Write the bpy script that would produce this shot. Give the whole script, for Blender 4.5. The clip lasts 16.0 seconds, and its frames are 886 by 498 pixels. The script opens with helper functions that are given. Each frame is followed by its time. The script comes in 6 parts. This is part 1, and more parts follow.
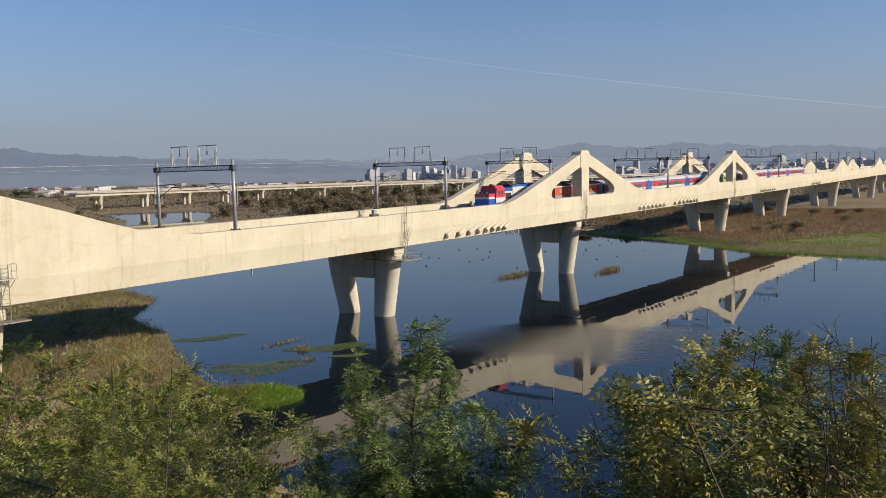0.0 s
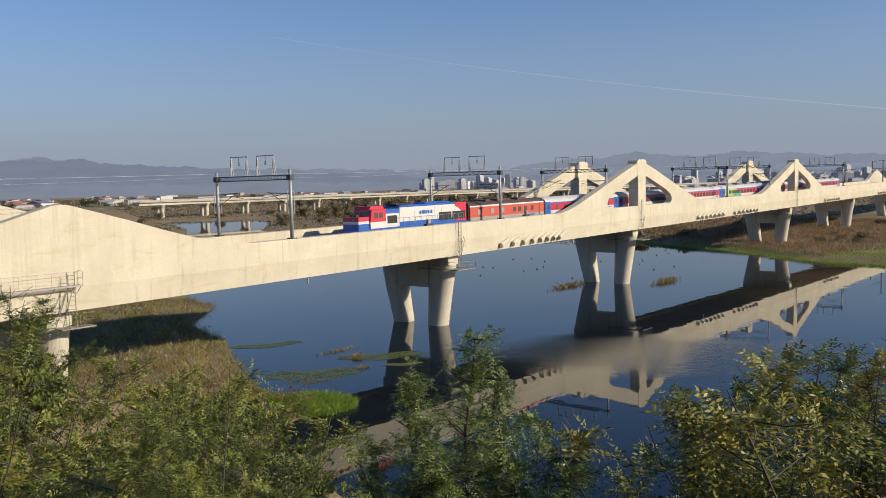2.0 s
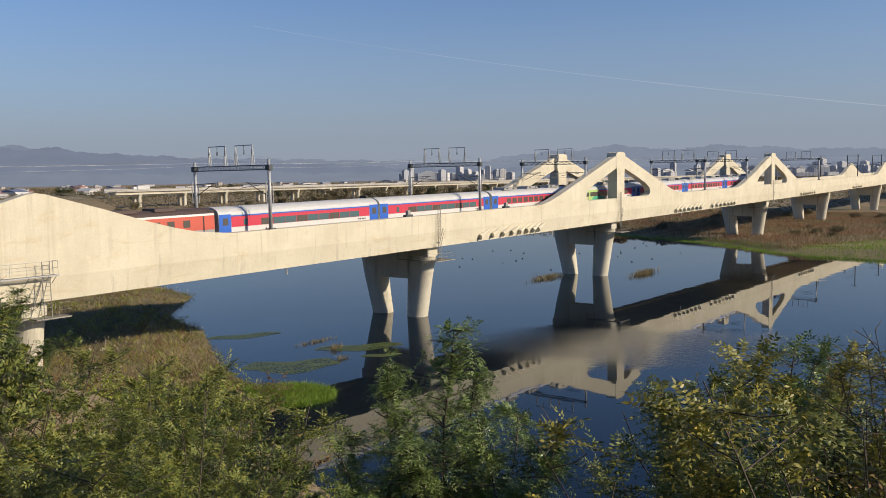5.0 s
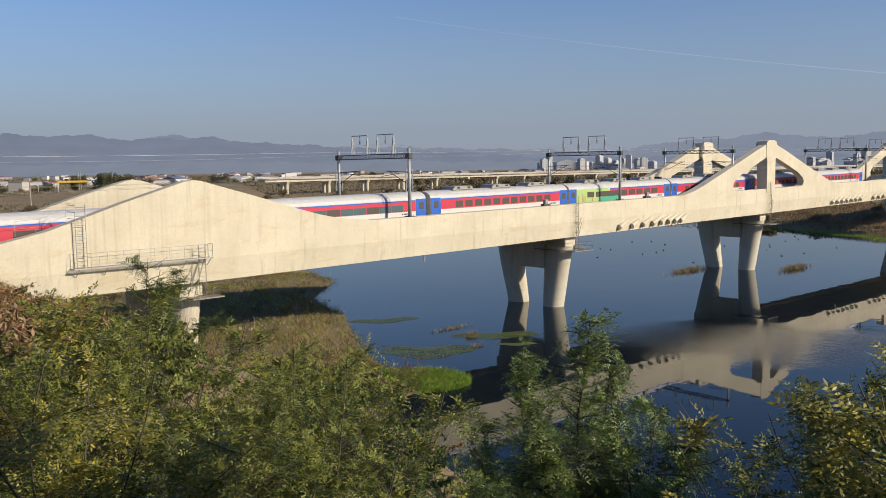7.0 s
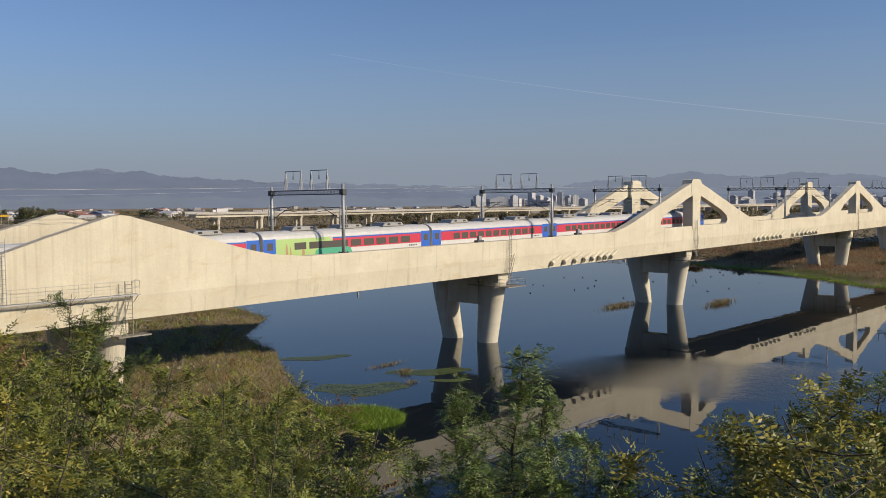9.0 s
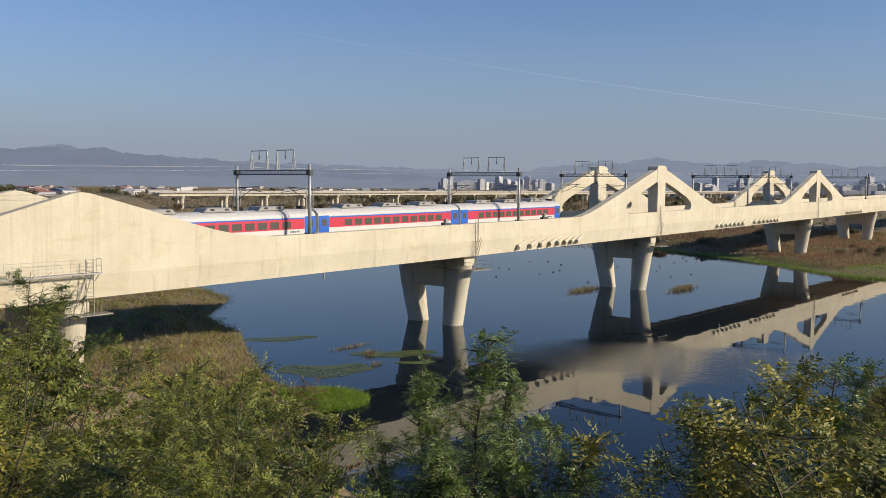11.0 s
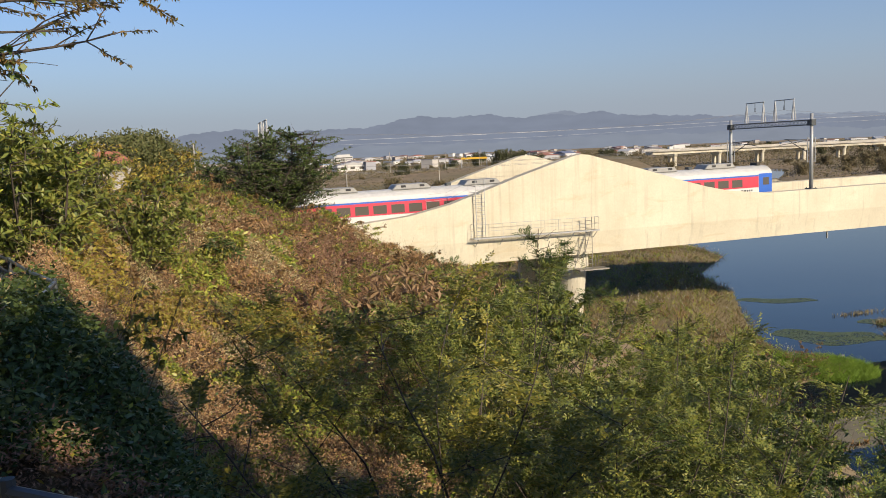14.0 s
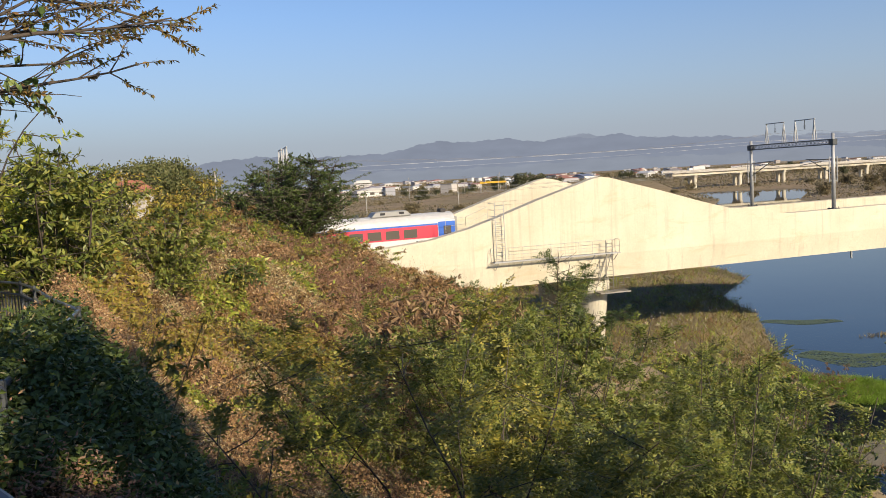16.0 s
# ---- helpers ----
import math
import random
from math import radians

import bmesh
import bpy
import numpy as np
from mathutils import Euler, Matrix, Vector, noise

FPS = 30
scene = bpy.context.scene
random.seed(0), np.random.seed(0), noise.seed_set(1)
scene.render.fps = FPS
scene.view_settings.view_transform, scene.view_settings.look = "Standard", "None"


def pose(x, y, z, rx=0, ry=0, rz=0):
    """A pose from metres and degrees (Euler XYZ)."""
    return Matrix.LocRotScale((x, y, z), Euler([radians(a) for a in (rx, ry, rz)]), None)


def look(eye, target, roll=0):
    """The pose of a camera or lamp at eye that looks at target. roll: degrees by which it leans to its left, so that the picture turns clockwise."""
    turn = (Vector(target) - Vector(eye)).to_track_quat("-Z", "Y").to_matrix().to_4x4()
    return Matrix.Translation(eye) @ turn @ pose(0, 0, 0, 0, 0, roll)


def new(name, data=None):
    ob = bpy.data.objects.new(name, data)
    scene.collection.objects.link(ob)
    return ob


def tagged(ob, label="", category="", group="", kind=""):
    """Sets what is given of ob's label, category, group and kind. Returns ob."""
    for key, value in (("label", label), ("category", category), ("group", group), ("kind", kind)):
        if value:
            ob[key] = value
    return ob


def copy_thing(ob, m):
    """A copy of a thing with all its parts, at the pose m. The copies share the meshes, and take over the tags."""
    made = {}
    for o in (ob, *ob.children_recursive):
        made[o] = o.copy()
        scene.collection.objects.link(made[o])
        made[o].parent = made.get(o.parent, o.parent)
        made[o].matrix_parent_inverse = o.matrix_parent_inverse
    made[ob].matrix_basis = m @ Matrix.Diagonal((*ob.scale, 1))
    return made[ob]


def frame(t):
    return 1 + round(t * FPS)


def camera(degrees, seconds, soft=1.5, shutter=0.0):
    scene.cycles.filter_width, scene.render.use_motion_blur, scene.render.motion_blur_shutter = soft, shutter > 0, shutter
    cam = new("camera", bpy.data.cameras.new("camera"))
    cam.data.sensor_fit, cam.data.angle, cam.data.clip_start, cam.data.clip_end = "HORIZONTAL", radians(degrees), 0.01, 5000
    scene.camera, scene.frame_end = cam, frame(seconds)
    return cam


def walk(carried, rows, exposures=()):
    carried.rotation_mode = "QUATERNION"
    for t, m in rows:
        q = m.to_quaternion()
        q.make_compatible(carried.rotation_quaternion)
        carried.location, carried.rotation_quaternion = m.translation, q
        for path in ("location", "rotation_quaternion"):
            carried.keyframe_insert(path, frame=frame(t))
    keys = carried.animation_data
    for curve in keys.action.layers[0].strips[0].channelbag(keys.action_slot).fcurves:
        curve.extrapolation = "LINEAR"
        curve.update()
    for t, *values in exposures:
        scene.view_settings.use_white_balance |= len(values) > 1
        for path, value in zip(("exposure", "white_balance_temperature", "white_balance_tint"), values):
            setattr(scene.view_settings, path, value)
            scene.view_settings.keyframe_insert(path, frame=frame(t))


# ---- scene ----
# World axes: x runs along the railway bridge, y across it away from the camera, z up from the water.
EYE = 17.66
GRADE = 0.010

cam = camera(55.52, 16.0, soft=0.8)
# seconds, tilt from straight down, lean, turn
PATH = [
    (0.0, 84.94, 1.27, -54.65), (0.5, 85.10, 0.96, -54.91), (1.0, 85.38, 1.19, -54.71), (1.5, 85.57, 1.28, -53.61),
    (2.0, 85.66, 1.32, -50.95), (2.5, 85.86, 1.64, -47.55), (3.0, 85.46, 1.47, -46.45), (3.5, 85.39, 1.16, -48.67),
    (4.75, 85.1, 0.95, -52.3),
    (6.0, 84.87, 0.77, -52.16), (6.5, 84.47, 0.88, -49.37), (7.0, 84.42, 0.76, -42.99), (7.5, 85.63, 1.13, -38.34),
    (8.0, 85.43, 1.56, -37.64), (8.5, 86.47, 1.73, -42.25), (9.0, 86.83, 0.43, -47.46), (10.2, 86.2, -0.2, -50.2),
    (11.5, 85.32, -0.44, -49.21), (12.0, 85.34, 0.02, -48.79), (12.5, 85.07, 0.05, -47.72), (13.0, 84.21, 0.01, -42.19),
    (13.5, 83.62, 0.41, -27.68), (14.0, 83.31, 2.40, -17.22), (14.5, 83.97, 2.74, -15.62), (15.0, 84.20, 2.53, -15.42),
    (15.5, 84.76, 2.74, -15.96), (16.0, 85.03, 3.16, -15.93),
]
walk(cam, [(t, pose(0, 0, EYE, rx, ry, rz)) for t, rx, ry, rz in PATH], [(0.0, -0.10, 6700, 12), (8.3, -0.10, 6700, 12), (9.0, -0.26, 6700, 12), (10.4, -0.10, 6700, 12), (12.5, -0.10, 6700, 12), (13.5, -0.22, 6700, 12), (14.3, 0.26, 7050, 12), (16.0, 0.24, 7050, 12)])

# ---- light ----
SUN_AZ, SUN_EL = -68.0, 24.0    # degrees: turn from +x towards +y, and height
world = bpy.data.worlds.new("sky")
scene.world = world
world.use_nodes = True
wn = world.node_tree.nodes
sky = wn.new("ShaderNodeTexSky")
sky.sky_type = "NISHITA"
sky.sun_disc = False
sky.sun_elevation = radians(SUN_EL)
sky.sun_rotation = radians(90 - SUN_AZ)
sky.altitude = 20
sky.air_density = 1.0
sky.dust_density = 0.5
sky.ozone_density = 5.5
wl = world.node_tree.links
cast = wn.new("ShaderNodeMix")
cast.data_type, cast.blend_type = "RGBA", "MULTIPLY"
cast.inputs[0].default_value = 1.0
wl.new(sky.outputs[0], cast.inputs[6])
# autumn haze that thins out with height over the horizon
way = wn.new("ShaderNodeTexCoord")
height = wn.new("ShaderNodeSeparateXYZ")
wl.new(way.outputs["Generated"], height.inputs[0])
deep = wn.new("ShaderNodeValToRGB")
deep.color_ramp.elements[0].position, deep.color_ramp.elements[0].color = 0.22, (1.0, 1.06, 1.18, 1)
deep.color_ramp.elements[1].position, deep.color_ramp.elements[1].color = 0.44, (0.66, 0.77, 0.94, 1)
wl.new(height.outputs[2], deep.inputs[0])
wl.new(deep.outputs[0], cast.inputs[7])
thin = wn.new("ShaderNodeValToRGB")
for p, v in ((0.045, 0.88), (0.10, 0.55), (0.19, 0.18)):
    thin.color_ramp.elements.new(p).color = (v, v, v, 1)
thin.color_ramp.elements[0].color = (1, 1, 1, 1)
thin.color_ramp.elements[-1].position, thin.color_ramp.elements[-1].color = 0.36, (0, 0, 0, 1)
wl.new(height.outputs[2], thin.inputs[0])
haze = wn.new("ShaderNodeMix")
haze.data_type = "RGBA"
haze.inputs[7].default_value = (2.70, 3.20, 4.0, 1)
wl.new(thin.outputs[0], haze.inputs[0])
wl.new(cast.outputs[2], haze.inputs[6])
wl.new(haze.outputs[2], wn["Background"].inputs[0])
wn["Background"].inputs[1].default_value = 0.111
sun = new("sun", bpy.data.lights.new("sun", "SUN"))
sun.data.energy = 5.0
sun.data.angle = radians(0.53)
sun.data.color = (1.0, 0.88, 0.69)
ca, sa, ce, se = math.cos(radians(SUN_AZ)), math.sin(radians(SUN_AZ)), math.cos(radians(SUN_EL)), math.sin(radians(SUN_EL))
sun.matrix_world = look((300 * ca * ce, 300 * sa * ce, 300 * se), (0, 0, 0))

# ---- materials ----
def shader(name, base=(0.5, 0.5, 0.5), rough=0.7, metal=0.0):
    m = bpy.data.materials.new(name)
    m.use_nodes = True
    b = m.node_tree.nodes["Principled BSDF"]
    b.inputs["Base Color"].default_value = (*base, 1)
    b.inputs["Roughness"].default_value = rough
    b.inputs["Metallic"].default_value = metal
    return m


def node(m, kind, **sets):
    n = m.node_tree.nodes.new(kind)
    for k, v in sets.items():
        n.inputs[k.replace("_", " ")].default_value = v
    return n


def link(m, a, b):
    m.node_tree.links.new(a, b)


def bsdf(m):
    return m.node_tree.nodes["Principled BSDF"]


def coords(m, scale=(1, 1, 1), world_space=True):
    """Mapped coordinates; from the world's place, or from the object's own."""
    mp = node(m, "ShaderNodeMapping")
    mp.inputs["Scale"].default_value = scale
    if world_space:
        link(m, node(m, "ShaderNodeNewGeometry").outputs["Position"], mp.inputs[0])
    else:
        link(m, node(m, "ShaderNodeTexCoord").outputs["Object"], mp.inputs[0])
    return mp.outputs[0]


def grain(m, co, scale, detail=4, rough=0.6, dist=0.0):
    n = node(m, "ShaderNodeTexNoise", Scale=scale, Detail=detail, Roughness=rough, Distortion=dist)
    link(m, co, n.inputs["Vector"])
    return n.outputs["Fac"]


def ramp(m, fac, stops):
    r = node(m, "ShaderNodeValToRGB")
    els = r.color_ramp.elements
    while len(els) < len(stops):
        els.new(0.5)
    for e, (p, c) in zip(els, stops):
        e.position = p
        e.color = (*c, 1) if len(c) == 3 else c
    link(m, fac, r.inputs[0])
    return r.outputs[0]


def blend(m, fac, a, b, mode="MIX"):
    n = m.node_tree.nodes.new("ShaderNodeMix")
    n.data_type, n.blend_type = "RGBA", mode
    for sock, v in ((n.inputs[0], fac), (n.inputs[6], a), (n.inputs[7], b)):
        if isinstance(v, (int, float)):
            sock.default_value = v
        elif isinstance(v, tuple):
            sock.default_value = (*v, 1)
        else:
            link(m, v, sock)
    return n.outputs[2]


def bump(m, fac, strength, dist=0.05):
    n = node(m, "ShaderNodeBump", Strength=strength, Distance=dist)
    link(m, fac, n.inputs["Height"])
    link(m, n.outputs[0], bsdf(m).inputs["Normal"])


def paint(name, base, rough=0.45, metal=0.0, dirt=0.25, scale=2.0):
    """Painted or bare metal with grime at two scales."""
    m = shader(name, base, rough, metal)
    co = coords(m, (1, 1, 1), False)
    a = ramp(m, grain(m, co, scale, 5), [(0.35, (0, 0, 0)), (0.75, (1, 1, 1))])
    c = blend(m, a, base, tuple(v * (1 - dirt) + 0.12 * dirt for v in base))
    b = ramp(m, grain(m, co, scale * 14, 3), [(0.4, (0, 0, 0)), (0.8, (1, 1, 1))])
    c = blend(m, b, c, tuple(v * (1 - dirt * 0.5) for v in base))
    link(m, c, bsdf(m).inputs["Base Color"])
    return m


def concrete(name, light, dark, streak=0.35):
    m = shader(name, light, 0.85)
    co = coords(m)
    fine = grain(m, co, 6.0, 6, 0.7)
    broad = grain(m, co, 0.22, 4, 0.6)
    stk = grain(m, coords(m, (1.6, 1.6, 0.10)), 1.0, 5, 0.65)
    c = blend(m, ramp(m, broad, [(0.35, (0, 0, 0)), (0.7, (1, 1, 1))]), light, dark)
    s = ramp(m, stk, [(0.56, (0, 0, 0)), (0.74, (streak, streak, streak))])
    c = blend(m, s, c, tuple(v * 0.45 for v in dark))
    pat = grain(m, coords(m, (0.25, 0.25, 0.9)), 1.0, 5, 0.7, 0.6)
    c = blend(m, ramp(m, pat, [(0.55, (0, 0, 0)), (0.66, (0.38, 0.38, 0.38))]), c, (dark[0] * 0.92, dark[1] * 0.80, dark[2] * 0.60))
    c = blend(m, ramp(m, fine, [(0.35, (0, 0, 0)), (0.8, (0.28, 0.28, 0.28))]), c, tuple(v * 0.6 for v in dark))
    drip = grain(m, coords(m, (2.6, 2.6, 0.05)), 1.0, 4, 0.7)
    zone = grain(m, coords(m, (0.055, 0.055, 0.02)), 1.0, 3, 0.5)
    d = blend(m, 1.0, ramp(m, drip, [(0.50, (0, 0, 0)), (0.70, (0.42, 0.42, 0.42))]), ramp(m, zone, [(0.47, (0, 0, 0)), (0.66, (1, 1, 1))]), "MULTIPLY")
    c = blend(m, d, c, (dark[0] * 0.62, dark[1] * 0.55, dark[2] * 0.46))
    lime = grain(m, coords(m, (0.7, 0.7, 0.5)), 1.0, 5, 0.75, 0.4)
    c = blend(m, ramp(m, lime, [(0.60, (0, 0, 0)), (0.74, (0.4, 0.4, 0.4))]), c, tuple(min(0.8, v * 1.12) for v in light))
    link(m, c, bsdf(m).inputs["Base Color"])
    bump(m, fine, 0.25, 0.02)
    return m


CONCRETE = concrete("warm_concrete", (0.715, 0.66, 0.51), (0.60, 0.545, 0.41), 0.45)
PIER_CONCRETE = concrete("pier_concrete", (0.66, 0.62, 0.50), (0.52, 0.475, 0.37), 0.5)
ROAD_CONCRETE = concrete("road_concrete", (0.50, 0.48, 0.43), (0.40, 0.37, 0.33))
STEEL = paint("galvanised_steel", (0.42, 0.43, 0.43), 0.5, 0.25)
DARK_STEEL = paint("dark_weathered_steel", (0.07, 0.08, 0.085), 0.6, 0.3)
GRATE = paint("walkway_steel", (0.32, 0.30, 0.26), 0.6, 0.3)
RAIL_PAINT = paint("worn_grey_rail_paint", (0.13, 0.13, 0.135), 0.32, 0.4)
WIRE = paint("bare_wire", (0.20, 0.20, 0.20), 0.45, 0.5)
PALE_WIRE = paint("bright_aluminium_cable", (0.62, 0.63, 0.65), 0.5, 0.1, 0.1)
BLACK = paint("black_rubber", (0.02, 0.02, 0.022), 0.7)
UNDERFRAME = paint("grimy_underframe", (0.05, 0.045, 0.04), 0.8)
RED = paint("coach_red", (0.62, 0.05, 0.085), 0.35, 0, 0.15)
ORANGE_RED = paint("generator_car_red", (0.60, 0.11, 0.07), 0.4, 0, 0.15)
BLUE = paint("coach_blue", (0.03, 0.14, 0.58), 0.35, 0, 0.12)
SKY_BLUE = paint("engine_blue", (0.03, 0.13, 0.46), 0.35, 0, 0.12)
WHITE = paint("coach_white", (0.72, 0.71, 0.67), 0.35, 0, 0.10)
ROOF_WHITE = paint("coach_roof_white", (0.62, 0.62, 0.60), 0.5, 0, 0.25)
GENERATOR_ROOF = paint("generator_car_roof_brown", (0.09, 0.06, 0.05), 0.7, 0, 0.2)
GREY = paint("vent_grey", (0.36, 0.36, 0.34), 0.6, 0, 0.3)
LIME = paint("lime_green_wrap", (0.42, 0.60, 0.22), 0.4, 0, 0.08)
TEAL = paint("teal_green_wrap", (0.08, 0.42, 0.26), 0.4, 0, 0.08)
TAN = paint("tan_wrap", (0.50, 0.30, 0.16), 0.5)
YELLOW = paint("yellow_paint", (0.70, 0.42, 0.03), 0.5)
GLASS = shader("tinted_glass", (0.11, 0.10, 0.085), 0.12)
TEAL_GLASS = shader("green_tinted_glass", (0.09, 0.15, 0.16), 0.10)
BALLAST = shader("ballast", (0.16, 0.14, 0.12), 0.95)


def water_material():
    m = shader("river_water", (0.006, 0.012, 0.020), 0.03)
    b = bsdf(m)
    b.inputs["IOR"].default_value = 1.33
    co = coords(m)
    mp = node(m, "ShaderNodeMapping")
    mp.vector_type = "TEXTURE"
    mp.inputs["Location"].default_value = (81, 33, 0)
    mp.inputs["Rotation"].default_value = (0, 0, radians(-68))
    mp.inputs["Scale"].default_value = (38, 15, 60)
    link(m, node(m, "ShaderNodeNewGeometry").outputs["Position"], mp.inputs[0])
    ball = node(m, "ShaderNodeTexGradient")
    ball.gradient_type = "SPHERICAL"
    link(m, mp.outputs[0], ball.inputs[0])
    edge = blend(m, 0.45, ball.outputs["Fac"], grain(m, coords(m, (1, 1.6, 1)), 0.06, 4, 0.6))
    patch = ramp(m, edge, [(0.30, (0, 0, 0)), (0.48, (1, 1, 1))])
    link(m, ramp(m, patch, [(0.0, (0.02, 0.02, 0.02)), (1.0, (0.15, 0.15, 0.15))]), b.inputs["Roughness"])
    small = grain(m, coords(m, (1, 0.6, 1)), 1.6, 3, 0.55)
    wide = grain(m, coords(m, (1, 0.7, 1)), 0.30, 2, 0.5)
    w1 = node(m, "ShaderNodeMath")
    w1.operation = "MULTIPLY"
    link(m, blend(m, 1.0, small, (2.2, 2.2, 2.2), "MULTIPLY"), w1.inputs[0])
    link(m, patch, w1.inputs[1])
    w2 = node(m, "ShaderNodeMath")
    w2.operation = "ADD"
    link(m, w1.outputs[0], w2.inputs[0])
    link(m, wide, w2.inputs[1])
    bump(m, w2.outputs[0], 0.055, 0.12)
    return m


WATER = water_material()


def leaf(name, tones, trans=0.25, rough=0.55):
    """Leaves whose tone differs from leaf to leaf."""
    m = shader(name, tones[0], rough)
    bsdf(m).inputs["Specular IOR Level"].default_value = 0.35 if rough < 0.5 else 0.2
    rnd = node(m, "ShaderNodeNewGeometry").outputs["Random Per Island"]
    stops = [(i / max(1, len(tones) - 1), c) for i, c in enumerate(tones)]
    c = ramp(m, rnd, stops)
    big = grain(m, coords(m), 0.5, 3)
    c = blend(m, ramp(m, big, [(0.3, (0, 0, 0)), (0.75, (0.55, 0.55, 0.55))]), c, tuple(0.6 * sum(t[i] for t in tones) / len(tones) for i in range(3)))
    link(m, c, bsdf(m).inputs["Base Color"])
    tr = node(m, "ShaderNodeBsdfTranslucent")
    link(m, c, tr.inputs[0])
    mix = node(m, "ShaderNodeMixShader")
    mix.inputs[0].default_value = trans
    link(m, bsdf(m).outputs[0], mix.inputs[1])
    link(m, tr.outputs[0], mix.inputs[2])
    link(m, mix.outputs[0], m.node_tree.nodes["Material Output"].inputs[0])
    return m


LEAF_GREEN = leaf("locust_leaves", [(0.075, 0.11, 0.025), (0.145, 0.185, 0.035), (0.255, 0.285, 0.055), (0.105, 0.145, 0.035), (0.37, 0.345, 0.085), (0.185, 0.22, 0.05)], 0.14, 0.48)
LEAF_FRESH = leaf("glossy_green_leaves", [(0.075, 0.13, 0.035), (0.125, 0.195, 0.05), (0.20, 0.28, 0.075), (0.30, 0.36, 0.12), (0.095, 0.155, 0.045)], 0.18, 0.4)
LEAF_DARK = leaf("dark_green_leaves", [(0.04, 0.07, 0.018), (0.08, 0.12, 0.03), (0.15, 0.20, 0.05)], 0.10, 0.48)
LEAF_YELLOW = leaf("yellow_green_leaves", [(0.15, 0.165, 0.035), (0.34, 0.32, 0.06), (0.48, 0.40, 0.08), (0.11, 0.13, 0.035), (0.22, 0.23, 0.05)], 0.18, 0.45)
LEAF_RUST = leaf("rusty_autumn_leaves", [(0.20, 0.115, 0.05), (0.36, 0.22, 0.09), (0.13, 0.08, 0.04), (0.42, 0.29, 0.13)], 0.12)
LEAF_HANGING = leaf("hanging_dry_leaves", [(0.40, 0.25, 0.13), (0.26, 0.15, 0.08), (0.50, 0.36, 0.20), (0.18, 0.10, 0.06)], 0.15)
LEAF_KNOLL = leaf("knoll_leaves", [(0.10, 0.125, 0.045), (0.15, 0.165, 0.06), (0.20, 0.19, 0.08), (0.085, 0.10, 0.04)], 0.15)
VINE = leaf("withered_vine_leaves", [(0.53, 0.32, 0.15), (0.42, 0.24, 0.115), (0.61, 0.403, 0.195), (0.244, 0.134, 0.073), (0.561, 0.342, 0.171), (0.62, 0.537, 0.317)], 0.12)
VINE_PURPLE = leaf("purple_brown_weed_leaves", [(0.342, 0.189, 0.122), (0.244, 0.134, 0.091), (0.439, 0.268, 0.171), (0.171, 0.098, 0.067)], 0.10)
VINE_STRAW = leaf("straw_dry_leaves", [(0.61, 0.451, 0.232), (0.464, 0.329, 0.159), (0.62, 0.573, 0.329), (0.342, 0.232, 0.122)], 0.12)
VINE_GREEN = leaf("green_vine_leaves", [(0.268, 0.342, 0.049), (0.415, 0.464, 0.073), (0.586, 0.561, 0.11), (0.122, 0.183, 0.037), (0.195, 0.268, 0.043)], 0.25, 0.42)
VINE_GOLD = leaf("golden_vine_leaves", [(0.415, 0.354, 0.061), (0.561, 0.464, 0.085), (0.293, 0.281, 0.061), (0.464, 0.293, 0.073), (0.195, 0.183, 0.049)], 0.25, 0.45)
REED = leaf("dry_reeds", [(0.34, 0.27, 0.145), (0.22, 0.18, 0.09), (0.42, 0.34, 0.21), (0.16, 0.155, 0.065)], 0.2)
REED_GREEN = leaf("fresh_green_reeds", [(0.20, 0.34, 0.045), (0.32, 0.46, 0.065), (0.13, 0.22, 0.04)], 0.3)
SEED_HEAD = leaf("pale_seed_heads", [(0.58, 0.52, 0.44), (0.48, 0.42, 0.34), (0.66, 0.60, 0.52)], 0.2, 0.8)
DRY_RED = leaf("reddish_dry_grass", [(0.36, 0.20, 0.11), (0.27, 0.15, 0.08), (0.44, 0.28, 0.16), (0.20, 0.12, 0.07)], 0.2)
WEED = leaf("murky_floating_weed", [(0.10, 0.14, 0.04), (0.15, 0.18, 0.05), (0.08, 0.12, 0.035)], 0.0, 0.35)
SCRUB = leaf("far_scrub_leaves", [(0.22, 0.175, 0.105), (0.175, 0.165, 0.085), (0.27, 0.205, 0.125), (0.165, 0.145, 0.08)], 0.2)
FAR_GREEN = leaf("far_green_leaves", [(0.085, 0.10, 0.05), (0.11, 0.12, 0.06), (0.13, 0.12, 0.065)], 0.2)
BARK = paint("bark", (0.085, 0.065, 0.05), 0.9, 0, 0.3)


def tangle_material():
    m = shader("dead_stems_and_shade", (0.07, 0.05, 0.03), 0.95)
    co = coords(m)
    # stem browns kept dark so gaps in the creeper read as shaded
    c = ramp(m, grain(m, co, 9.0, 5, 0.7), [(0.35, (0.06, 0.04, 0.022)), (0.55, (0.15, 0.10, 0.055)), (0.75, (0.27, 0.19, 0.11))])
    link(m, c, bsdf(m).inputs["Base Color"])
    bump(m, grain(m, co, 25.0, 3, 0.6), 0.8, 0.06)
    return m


TANGLE = tangle_material()

# ---- building helpers ----
def empty(name, m=None):
    ob = new(name)
    ob.empty_display_size = 0.5
    if m is not None:
        ob.matrix_basis = m
    return ob


